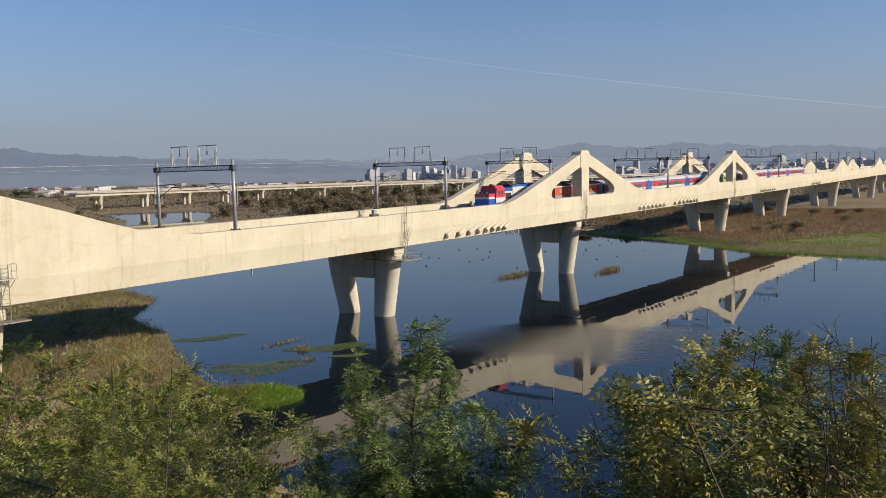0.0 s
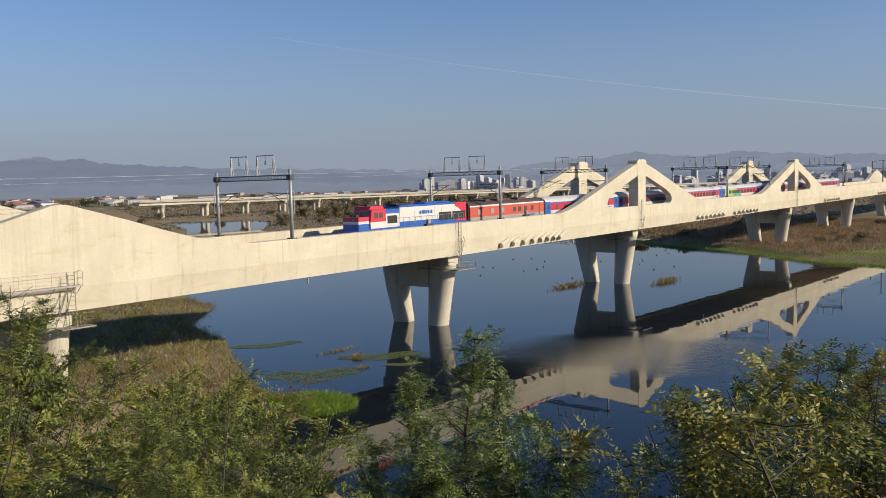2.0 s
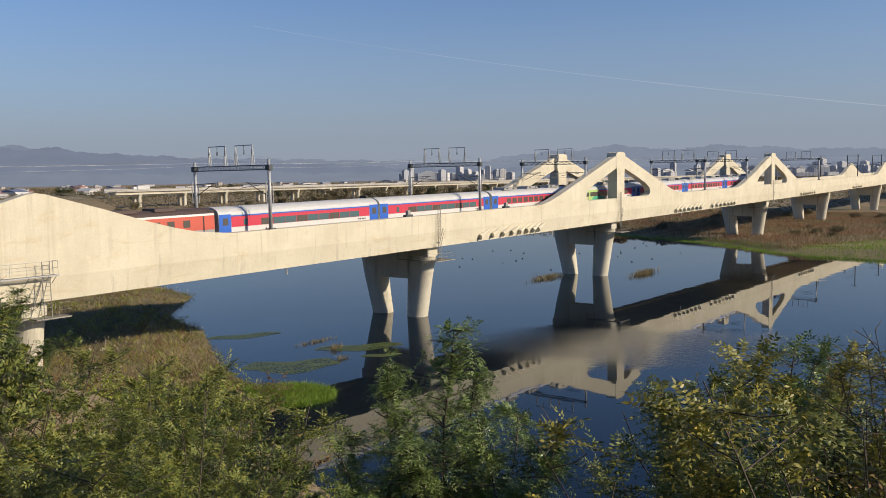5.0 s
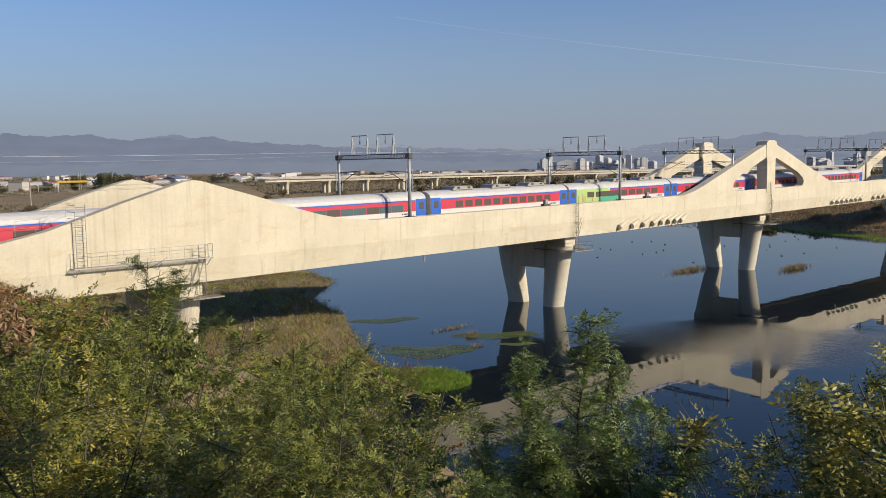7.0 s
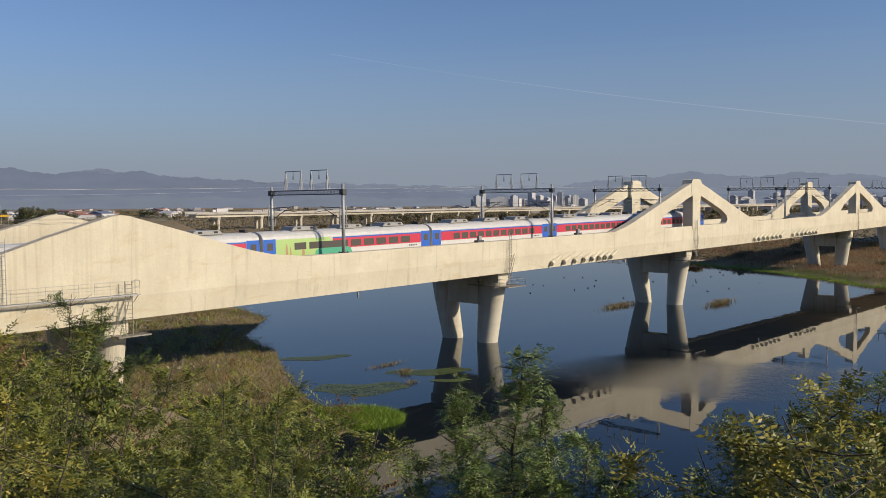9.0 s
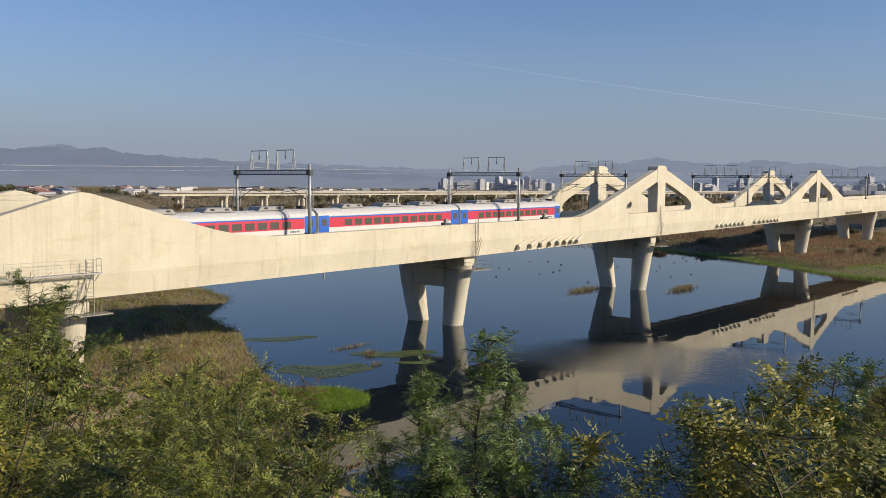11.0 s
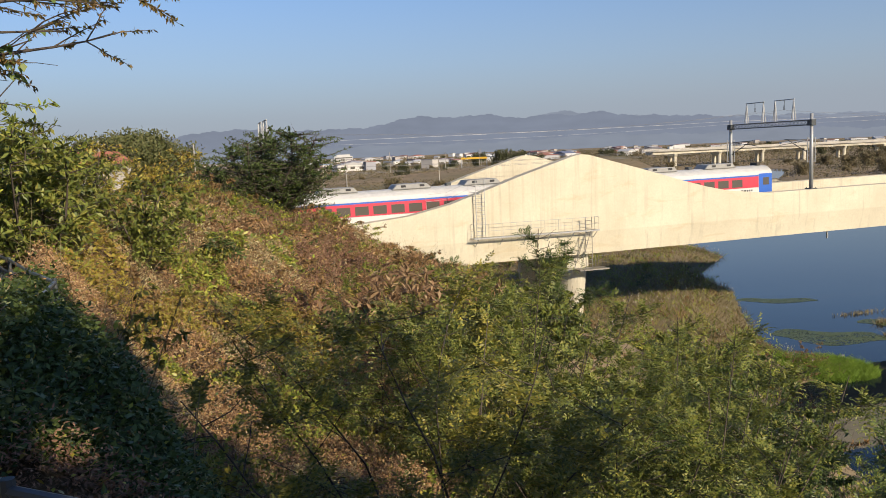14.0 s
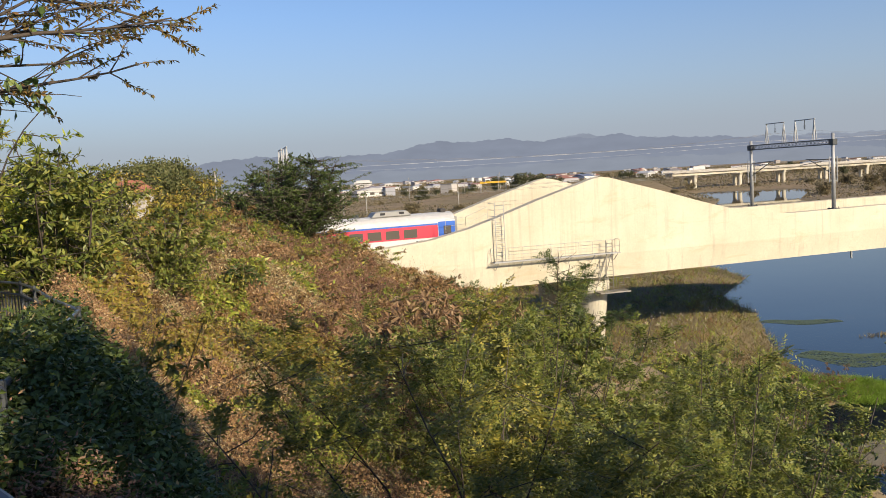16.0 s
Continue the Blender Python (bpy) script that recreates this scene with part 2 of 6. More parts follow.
def mesh_ob(name, bm, mats, parent=None, label="", smooth=False):
    me = bpy.data.meshes.new(name)
    bm.to_mesh(me)
    bm.free()
    for m in mats if isinstance(mats, (list, tuple)) else [mats]:
        me.materials.append(m)
    if smooth:
        me.polygons.foreach_set("use_smooth", [True] * len(me.polygons))
    ob = new(name, me)
    if parent:
        ob.parent = parent
    if label:
        ob["label"] = label
    return ob


def part(name, bm, material, parent, label="", smooth=False):
    return mesh_ob(name, bm, material, parent, label, smooth)


def share(name, me, parent, m):
    """Another object on an existing mesh."""
    ob = new(name, me)
    ob.parent = parent
    ob.matrix_basis = m
    return ob


def box(bm, x0, x1, y0, y1, z0, z1, mat=0, tilt=0.0):
    """A block; tilt lifts it along x."""
    v = [bm.verts.new((x, y, z + tilt * x)) for z in (z0, z1) for y in (y0, y1) for x in (x0, x1)]
    for f in ((0, 2, 3, 1), (4, 5, 7, 6), (0, 1, 5, 4), (2, 6, 7, 3), (0, 4, 6, 2), (1, 3, 7, 5)):
        bm.faces.new([v[i] for i in f]).material_index = mat


def bevelled(bm, width, segments=1):
    bmesh.ops.bevel(bm, geom=list(bm.edges), offset=width, segments=segments, affect="EDGES", clamp_overlap=True)
    return bm


def slab(bm, outline, y0, y1, mat=0):
    """An outline of (x, z), drawn clockwise or not, given thickness from y0 to y1."""
    a = [bm.verts.new((x, y0, z)) for x, z in outline]
    b = [bm.verts.new((x, y1, z)) for x, z in outline]
    fs = [bm.faces.new(a), bm.faces.new(b[::-1])]
    n = len(a)
    for i in range(n):
        fs.append(bm.faces.new((a[i], b[i], b[(i + 1) % n], a[(i + 1) % n])))
    for f in fs:
        f.material_index = mat
    bmesh.ops.recalc_face_normals(bm, faces=fs)


def loft(bm, rings, mat=0, cap=True):
    """Skin over rings of equal counts."""
    vs = [[bm.verts.new(p) for p in r] for r in rings]
    n = len(vs[0])
    fs = []
    for a, b in zip(vs, vs[1:]):
        for i in range(n):
            fs.append(bm.faces.new((a[i], a[(i + 1) % n], b[(i + 1) % n], b[i])))
    if cap:
        fs.append(bm.faces.new(vs[0][::-1]))
        fs.append(bm.faces.new(vs[-1]))
    for f in fs:
        f.material_index = mat
    bmesh.ops.recalc_face_normals(bm, faces=fs)


def tube(bm, a, b, r0, r1=None, sides=6, mat=0):
    a, b = Vector(a), Vector(b)
    r1 = r0 if r1 is None else r1
    d = (b - a).normalized()
    u = d.cross(Vector((0, 0, 1)) if abs(d.z) < 0.95 else Vector((1, 0, 0))).normalized()
    w = d.cross(u)
    ring = lambda c, r: [c + (u * math.cos(i * math.tau / sides) + w * math.sin(i * math.tau / sides)) * r for i in range(sides)]
    loft(bm, [ring(a, r0), ring(b, r1)], mat)


def from_arrays(name, verts, faces, mats, parent=None, label="", mat_index=None, smooth=False):
    me = bpy.data.meshes.new(name)
    V, F = np.asarray(verts, np.float32), np.asarray(faces, np.int32)
    me.vertices.add(len(V))
    me.vertices.foreach_set("co", V.ravel())
    me.loops.add(F.size)
    me.loops.foreach_set("vertex_index", F.ravel())
    me.polygons.add(len(F))
    me.polygons.foreach_set("loop_start", np.arange(len(F), dtype=np.int32) * F.shape[1])
    me.update(calc_edges=True)
    for m in mats if isinstance(mats, (list, tuple)) else [mats]:
        me.materials.append(m)
    if mat_index is not None:
        me.polygons.foreach_set("material_index", mat_index)
    if smooth:
        me.polygons.foreach_set("use_smooth", [True] * len(me.polygons))
    me.update()
    ob = new(name, me)
    if parent:
        ob.parent = parent
    if label:
        ob["label"] = label
    return ob


def sstep(a, b, x):
    t = np.clip((x - a) / (b - a), 0, 1)
    return t * t * (3 - 2 * t)

# ---- ground and water ----
RIVER = np.array([
    (40, 48), (47, 50), (46, 57), (50, 66), (60, 82), (64, 95), (77, 108), (82, 125), (130, 200), (200, 300), (222, 325),
    (262, 415), (290, 432), (318, 402), (300, 366), (240, 300), (224, 283), (214, 220), (222, 150), (221, 108), (206, 76),
    (184, 50), (180, 24), (174, 0), (190, -60), (420, -230), (420, -420), (120, -240), (60, -80), (36, -20), (25, 5),
    (22, 18), (25, 29), (33, 42)], float)


def river_distance(x, y):
    """Metres from the waterline: below zero in the river."""
    p = np.stack([x, y], -1)
    best = np.full(x.shape, 1e9)
    inside = np.zeros(x.shape, bool)
    for a, b in zip(RIVER, np.roll(RIVER, -1, 0)):
        ab = b - a
        t = np.clip(((p - a) @ ab) / (ab @ ab), 0, 1)
        best = np.minimum(best, np.linalg.norm(p - a - t[..., None] * ab, axis=-1))
        hit = (a[1] > y) != (b[1] > y)
        dy = b[1] - a[1] if b[1] != a[1] else 1e-9
        inside ^= hit & (x < (b[0] - a[0]) * (y - a[1]) / dy + a[0])
    return np.where(inside, -best, best)


def wobble(x, y):
    return (np.sin(x * 0.31 + 1.3) * np.cos(y * 0.27 + 0.4) + 0.6 * np.sin(x * 0.83 + y * 0.57) + 0.35 * np.cos(x * 1.9 - y * 1.3 + 2.0))


def hill_edge(y):
    """x of the brink of the hilltop path."""
    return np.where(y > 0, -0.4 - 0.13 * y + 0.22 * np.clip(y - 16, 0, 32), 0.3 - 0.35 * y)


def land(x, y):
    x, y = np.asarray(x, float), np.asarray(y, float)
    d = river_distance(x, y)
    n = wobble(x, y)
    z = np.where(d < 0, np.maximum(-2.5, 0.25 * d), 1.3 * sstep(0, 7, d) + 0.7 * sstep(8, 60, d)) + 0.12 * n * sstep(1, 8, np.abs(d))
    k = x - hill_edge(y)
    slope = 0.43 - 0.05 * sstep(8, 45, y)
    hill = 16.0 - 1.7 * sstep(0.1, 1.8, k) * (1 - sstep(14, 30, y)) - slope * np.maximum(k - 1.0, 0) + 0.25 * n * sstep(0.5, 3, k)
    hill = hill - 9.0 * sstep(46, 63, y) - 4.2 * sstep(32, 46, y) * sstep(7, 15, k)
    hill = np.where(y > 52, np.minimum(hill, 9.4), hill)
    hill = hill * (1 - sstep(80, 110, y))
    z = np.where(d > 0, np.maximum(z, np.minimum(hill, z + 40 * sstep(0, 6, d))), z)
    # wooded knoll past the railway and a rise behind the houses
    z = z + 13.0 * np.exp(-(((x + 9) / 17) ** 2 + ((y - 158) / 26) ** 2)) + 6.0 * sstep(-15, -70, x) * sstep(90, 130, y) * (1 - sstep(260, 420, y))
    # earth ramp of the road up to its bridge
    z = z + 8.6 * sstep(40, 240, x) * (1 - sstep(262, 280, x)) * np.exp(-(((y - 456) / 11) ** 4)) * (y > 400)
    return z


def ground_sheet():
    def lines(lo, hi, a, b, fine):
        xs = list(np.arange(a, b + 0.01, fine))
        s, x = fine, b
        while x < hi:
            s *= 1.12
            x += s
            xs.append(min(x, hi))
        s, x = fine, a
        while x > lo:
            s *= 1.12
            x -= s
            xs.insert(0, max(x, lo))
        return np.array(xs)
    xs, ys = lines(-4600, 4600, -30, 90, 1.0), lines(-4600, 4600, -20, 120, 1.0)
    X, Y = np.meshgrid(xs, ys)
    Z = land(X, Y)
    nx, ny = len(xs), len(ys)
    i = np.arange(nx * ny).reshape(ny, nx)
    q = np.stack([i[:-1, :-1], i[:-1, 1:], i[1:, 1:], i[1:, :-1]], -1).reshape(-1, 4)
    m = shader("earth_and_dry_grass", (0.2, 0.15, 0.08), 0.95)
    co = coords(m)
    big = grain(m, co, 0.02, 4, 0.6)
    mid = grain(m, co, 0.35, 5, 0.65)
    fine = grain(m, co, 3.0, 5, 0.7)
    c = ramp(m, big, [(0.30, (0.16, 0.15, 0.07)), (0.45, (0.25, 0.19, 0.105)), (0.58, (0.33, 0.235, 0.14)), (0.75, (0.20, 0.17, 0.085))])
    c = blend(m, ramp(m, mid, [(0.4, (0, 0, 0)), (0.7, (0.7, 0.7, 0.7))]), c, (0.14, 0.115, 0.055))
    c = blend(m, ramp(m, fine, [(0.45, (0, 0, 0)), (0.75, (0.5, 0.5, 0.5))]), c, (0.34, 0.27, 0.16))
    link(m, c, bsdf(m).inputs["Base Color"])
    bump(m, fine, 0.5, 0.15)
    ob = from_arrays("ground", np.stack([X, Y, Z], -1).reshape(-1, 3), q, m, smooth=True)
    return tagged(ob, "river plain and hillside of dry autumn grass and earth", "ground", kind="structure")


ground_sheet()


def river():
    bm = bmesh.new()
    f = bm.faces.new([bm.verts.new((x, y, 0)) for x, y in ((-60, -450), (480, -450), (480, 520), (-60, 520))])
    ob = mesh_ob("water", bm, WATER)
    return tagged(ob, "calm dark blue river water with faint ripples", "water", kind="structure")


river()


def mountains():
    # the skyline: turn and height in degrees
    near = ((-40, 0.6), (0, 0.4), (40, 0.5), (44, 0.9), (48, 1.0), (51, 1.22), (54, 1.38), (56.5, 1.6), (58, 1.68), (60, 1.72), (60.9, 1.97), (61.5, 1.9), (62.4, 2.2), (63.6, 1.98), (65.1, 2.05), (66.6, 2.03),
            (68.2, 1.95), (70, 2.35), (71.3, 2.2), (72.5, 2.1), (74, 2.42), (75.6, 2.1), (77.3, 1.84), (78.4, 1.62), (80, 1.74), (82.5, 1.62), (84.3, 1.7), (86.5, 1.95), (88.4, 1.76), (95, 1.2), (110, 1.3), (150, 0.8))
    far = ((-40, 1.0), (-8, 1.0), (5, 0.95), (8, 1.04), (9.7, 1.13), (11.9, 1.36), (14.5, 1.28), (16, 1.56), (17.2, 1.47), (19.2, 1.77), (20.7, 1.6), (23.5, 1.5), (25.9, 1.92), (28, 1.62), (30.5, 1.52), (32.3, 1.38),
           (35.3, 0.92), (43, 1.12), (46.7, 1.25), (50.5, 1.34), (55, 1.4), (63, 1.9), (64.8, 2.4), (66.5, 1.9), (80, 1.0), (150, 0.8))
    # added foot layer: its pale colour stands for haze below the hills
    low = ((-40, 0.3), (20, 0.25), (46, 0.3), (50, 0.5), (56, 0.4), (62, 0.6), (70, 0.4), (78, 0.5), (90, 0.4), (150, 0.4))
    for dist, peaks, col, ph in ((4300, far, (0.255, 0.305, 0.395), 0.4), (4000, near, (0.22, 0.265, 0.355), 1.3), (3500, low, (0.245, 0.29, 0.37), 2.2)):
        m = shader("glowing_haze_hills", col, 1.0)
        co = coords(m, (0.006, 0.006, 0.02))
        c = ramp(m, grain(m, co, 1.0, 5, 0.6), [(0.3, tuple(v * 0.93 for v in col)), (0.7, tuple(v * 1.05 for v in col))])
        # haze and daylight are in the emitted colour, so the ridges glow
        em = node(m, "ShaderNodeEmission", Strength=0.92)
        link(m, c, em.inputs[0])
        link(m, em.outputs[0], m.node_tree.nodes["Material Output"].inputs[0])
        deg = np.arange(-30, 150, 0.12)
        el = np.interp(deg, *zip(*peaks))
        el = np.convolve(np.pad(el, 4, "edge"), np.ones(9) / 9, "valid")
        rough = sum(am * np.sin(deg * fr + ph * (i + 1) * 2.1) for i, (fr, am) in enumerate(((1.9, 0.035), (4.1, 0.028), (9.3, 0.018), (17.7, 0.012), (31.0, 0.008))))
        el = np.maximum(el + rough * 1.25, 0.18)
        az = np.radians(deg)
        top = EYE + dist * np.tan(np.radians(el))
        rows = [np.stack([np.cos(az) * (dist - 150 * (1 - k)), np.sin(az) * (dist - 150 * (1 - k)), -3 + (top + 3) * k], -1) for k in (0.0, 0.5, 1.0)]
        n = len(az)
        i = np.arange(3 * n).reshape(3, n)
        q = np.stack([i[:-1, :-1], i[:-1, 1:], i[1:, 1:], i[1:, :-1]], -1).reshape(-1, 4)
        tagged(from_arrays("backdrop", np.concatenate(rows), q, m, smooth=True), "far ridge layer with blue haze painted into its glow", "mountains", kind="structure")


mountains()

# ---- railway bridge ----
Y_NEAR, Y_FAR, FIN = 63.8, 76.7, 1.15
PIERS = (31.8, 81.8, 131.9, 217.6, 280.0, 360.0, 452.0, 530.0)
TOP, BOTTOM, CREASE = 12.14, 8.12, 10.0     # heights where x is 0; all rise with the grade


def rise(x):
    return GRADE * x


def railway_bridge():
    bridge = tagged(empty("railway_bridge"), "long pale concrete railway bridge with triangular fins above the deck", "bridge")
    ends = [-140.0] + [PIERS[1], PIERS[4]] + [620.0]
    # side girders: upright upper web, lower web drawn in, a ledge at the top
    for y0, out in ((Y_NEAR, -1), (Y_FAR, 1)):
        for a, b in zip(ends, ends[1:]):
            bm = bmesh.new()
            g = 0.03
            n = max(2, int((b - a) / 6))
            rings = []
            for i in range(n + 1):
                x = a + g + (b - a - 2 * g) * i / n
                r = rise(x)
                sec = [(0, TOP), (0, CREASE), (0.28, BOTTOM), (FIN + 0.5, BOTTOM), (FIN, CREASE - 0.4), (FIN, TOP)]
                rings.append([(x, y0 - out * dy, z + r) for dy, z in sec])
            loft(bm, rings)
            part("girder", bm, CONCRETE, bridge)
    # deck slab
    for a, b in zip(ends, ends[1:]):
        bm = bmesh.new()
        box(bm, a + 0.03, b - 0.03, Y_NEAR + FIN + 0.004, Y_FAR - FIN - 0.004, 8.6, 9.9, 0, GRADE)
        part("deck", bm, PIER_CONCRETE, bridge)
        bm = bmesh.new()
        box(bm, a + 0.03, b - 0.03, Y_NEAR + FIN + 0.3, Y_FAR - FIN - 0.3, 9.904, 10.4, 0, GRADE)
        part("ballast_bed", bm, BALLAST, bridge)
    for yc in (68.3, 72.3):
        for dy in (-0.75, 0.75):
            bm = bmesh.new()
            box(bm, -140, 620, yc + dy - 0.04, yc + dy + 0.04, 10.55, 10.72, 0, GRADE)
            part("rail", bm, DARK_STEEL, bridge)
        bm = bmesh.new()
        for i in range(330):
            x = -40 + i * 1.2
            box(bm, x, x + 0.25, yc - 1.25, yc + 1.25, 10.404, 10.55, 0, GRADE)
        ob = part("sleepers", bm, PIER_CONCRETE, bridge)
        ob["kind"] = "stuff"

    # fins over the piers
    def fin_solid(xc, yc, out):
        prof = [(-18.5, 0), (-15, .30), (-11.6, 1.0), (-9.2, 1.72), (-5.7, 2.85), (-0.7, 4.30), (0, 4.40), (0.7, 4.30), (5.6, 2.88),
                (9.4, 1.70), (12.2, 0.92), (14.5, 0.42), (18.5, 0.0)]
        bm = bmesh.new()
        pts = [(xc + x, TOP + rise(xc + x) + z) for x, z in prof] + [(xc + 18.5, TOP - 1.0 + rise(xc)), (xc - 18.5, TOP - 1.0 + rise(xc))]
        slab(bm, pts, yc, yc + out * FIN)
        part("fin", bm, CONCRETE, bridge)

    def fin_open(xc, yc, out):
        def at(x, z):
            return (xc + x, TOP + rise(xc + x) + z)
        y1 = yc + out * FIN
        # two raking legs with curved feet
        for s in (-1, 1):
            outer = [(26, 0.0), (23.5, 0.45), (21, 1.1), (14, 3.25), (5.3, 6.02), (1.5, 7.15)]
            inner = [(1.5, 5.05), (6.0, 3.65), (10.0, 2.35), (11.7, 1.5), (12.2, 0.8), (11.8, 0.2), (11.1, 0.0)]
            bm = bmesh.new()
            slab(bm, [at(s * x, z) for x, z in outer + inner] + [at(s * 11.1, -0.6), at(s * 26, -0.6)], yc, y1)
            part("raking_leg", bm, CONCRETE, bridge)
        bm = bmesh.new()
        slab(bm, [at(x, z) for x, z in ((-1.4, -0.6), (1.4, -0.6), (1.4, 4.6), (1.75, 5.3), (1.75, 7.3), (1.45, 7.62), (0.8, 7.76), (-0.8, 7.76), (-1.45, 7.62), (-1.75, 7.3), (-1.75, 5.3), (-1.4, 4.6))],
             yc - out * 0.06, y1 + out * 0.55)
        part("post", bm, CONCRETE, bridge)

    for xc in PIERS:
        if xc in (PIERS[1], PIERS[4], PIERS[7]):
            continue
        for yc, out in ((Y_NEAR, 1), (Y_FAR, -1)):
            (fin_open if xc in PIERS[2:4] else fin_solid)(xc, yc - out * 0.006, out)
    # piers: a deep cross-beam on two rounded legs that spread upwards
    def rounded(xc, y0, y1, hx, z, n=32, k=2.15):
        yc, hy = (y0 + y1) / 2, (y1 - y0) / 2
        out = []
        for i in range(n):
            c, s = math.cos(i * math.tau / n), math.sin(i * math.tau / n)
            out.append((xc + hx * math.copysign(abs(c) ** (2 / k), c), yc + hy * math.copysign(abs(s) ** (2 / k), s), z))
        return out

    for xc in PIERS:
        zt = BOTTOM + rise(xc)
        bm = bmesh.new()
        box(bm, xc - 1.15, xc + 1.15, 68.2, 73.2, zt - 4.1, zt - 0.05)
        cap = part("cross_beam", bm, PIER_CONCRETE, bridge)
        for y, in ((65.6,), (73.6,)):
            bm = bmesh.new()
            box(bm, xc - 0.9, xc + 0.9, y, y + 1.3, zt - 1.4, zt - 0.02)
            part("bearing_block", bm, PIER_CONCRETE, cap)
        for m in (0, 1):
            bm = bmesh.new()
            f = (lambda a, b: (a, b)) if m == 0 else (lambda a, b: (141.5 - b, 141.5 - a + 0.1))
            foot = 66.25 if m == 0 else 66.72
            loft(bm, [rounded(xc, *f(foot, foot + 2.72), 1.25, -2.2), rounded(xc, *f(foot, foot + 2.68), 1.25, 0.2), rounded(xc, *f(65.4, 68.75), 1.3, zt - 4.1),
                      rounded(xc, *f(64.85, 68.5), 1.34, zt - 1.45), rounded(xc, *f(64.85, 68.5), 1.34, zt - 1.2)])
            leg = part("leg", bm, PIER_CONCRETE, cap)
            bm = bmesh.new()
            box(bm, xc - 1.0, xc + 1.0, *f(65.0, 68.1), zt - 1.2, zt - 0.06)
            part("pier_head", bm, PIER_CONCRETE, cap)
    # tendon blisters on the outer face
    for x0, n, step, shrink in ((90.3, 8, 3.1, 0.90), (155.8, 7, 2.15, 1.0), (175.2, 7, 2.9, 0.93), (243.0, 7, 2.3, 1.0), (306.0, 6, 2.4, 1.0)):
        x = x0 - step
        for i in range(n):
            x += step * shrink ** i
            z = BOTTOM + rise(x) + 0.40
            bm = bmesh.new()
            rings = []
            for q, out, tall in ((0.0, 0.44, 0.74), (0.9, 0.30, 0.54), (2.5, 0.03, 0.2)):
                base = z - 0.25 + q * 0.52
                rings.append([(x + q, Y_NEAR + 0.03 - (out + 0.03) * math.sin(math.pi * a / 7), base + tall * (0.5 - 0.5 * math.cos(math.pi * a / 7))) for a in range(8)])
            loft(bm, rings)
            part("tendon_anchor", bm, CONCRETE, bridge)
    return bridge


railway_bridge()

# ---- train ----
RAIL = 10.72
Y_TRACK = 68.3
# offset of each vehicle's front behind the engine's front
OFFSETS = (0.0, 21.0, 39.4, 62.6, 86.1, 109.6, 133.1, 156.6, 180.1)
HALF = 1.52


def shell(ln, x0=0.0, sections=((0.95, HALF - 0.06), (1.2, HALF), (2.98, HALF), (3.25, HALF - 0.10), (3.5, HALF - 0.38), (3.68, HALF - 0.80), (3.75, HALF - 1.3)), lo=0, hi=99, mat=0, bm=None):
    """A piece of coach body between two heights, full width."""
    bm = bm or bmesh.new()
    half = [s for s in sections if lo <= s[0] <= hi]
    ring = lambda x: [(x, -w, z) for z, w in half] + [(x, w, z) for z, w in reversed(half)]
    loft(bm, [ring(x0), ring(x0 + ln)], mat)
    return bm


def bogie(parent, x):
    bm = bmesh.new()
    for y in (-1.05, 0.95):
        box(bm, x - 1.6, x + 1.6, y, y + 0.1, 0.38, 0.62)
    box(bm, x - 0.3, x + 0.3, -0.95, 0.95, 0.45, 0.75)
    fr = part("bogie", bm, UNDERFRAME, parent)
    for dx in (-1.05, 1.05):
        for y in (-0.80, 0.68):
            bm = bmesh.new()
            tube(bm, (x + dx, y, 0.43), (x + dx, y + 0.12, 0.43), 0.43, sides=20)
            part("wheel", bm, DARK_STEEL, fr)


def bars(parent, x, z, widths, h, mat, y=-HALF - 0.012):
    """Plain blocks in place of lettering."""
    for w in widths:
        bm = bmesh.new()
        box(bm, x, x + w, y, y + 0.008, z, z + h)
        part("emblem", bm, mat, parent)
        x += w + 0.09


def bellows(parent, x, d):
    bm = bmesh.new()
    for i in range(4):
        a = x + d * i * 0.085
        box(bm, min(a, a + d * 0.06), max(a, a + d * 0.06), -1.05, 1.05, 0.9, 3.35)
    box(bm, min(x, x + d * 0.33), max(x, x + d * 0.33), -0.98, 0.98, 0.95, 3.28)
    part("gangway_bellows", bm, GREY, parent)


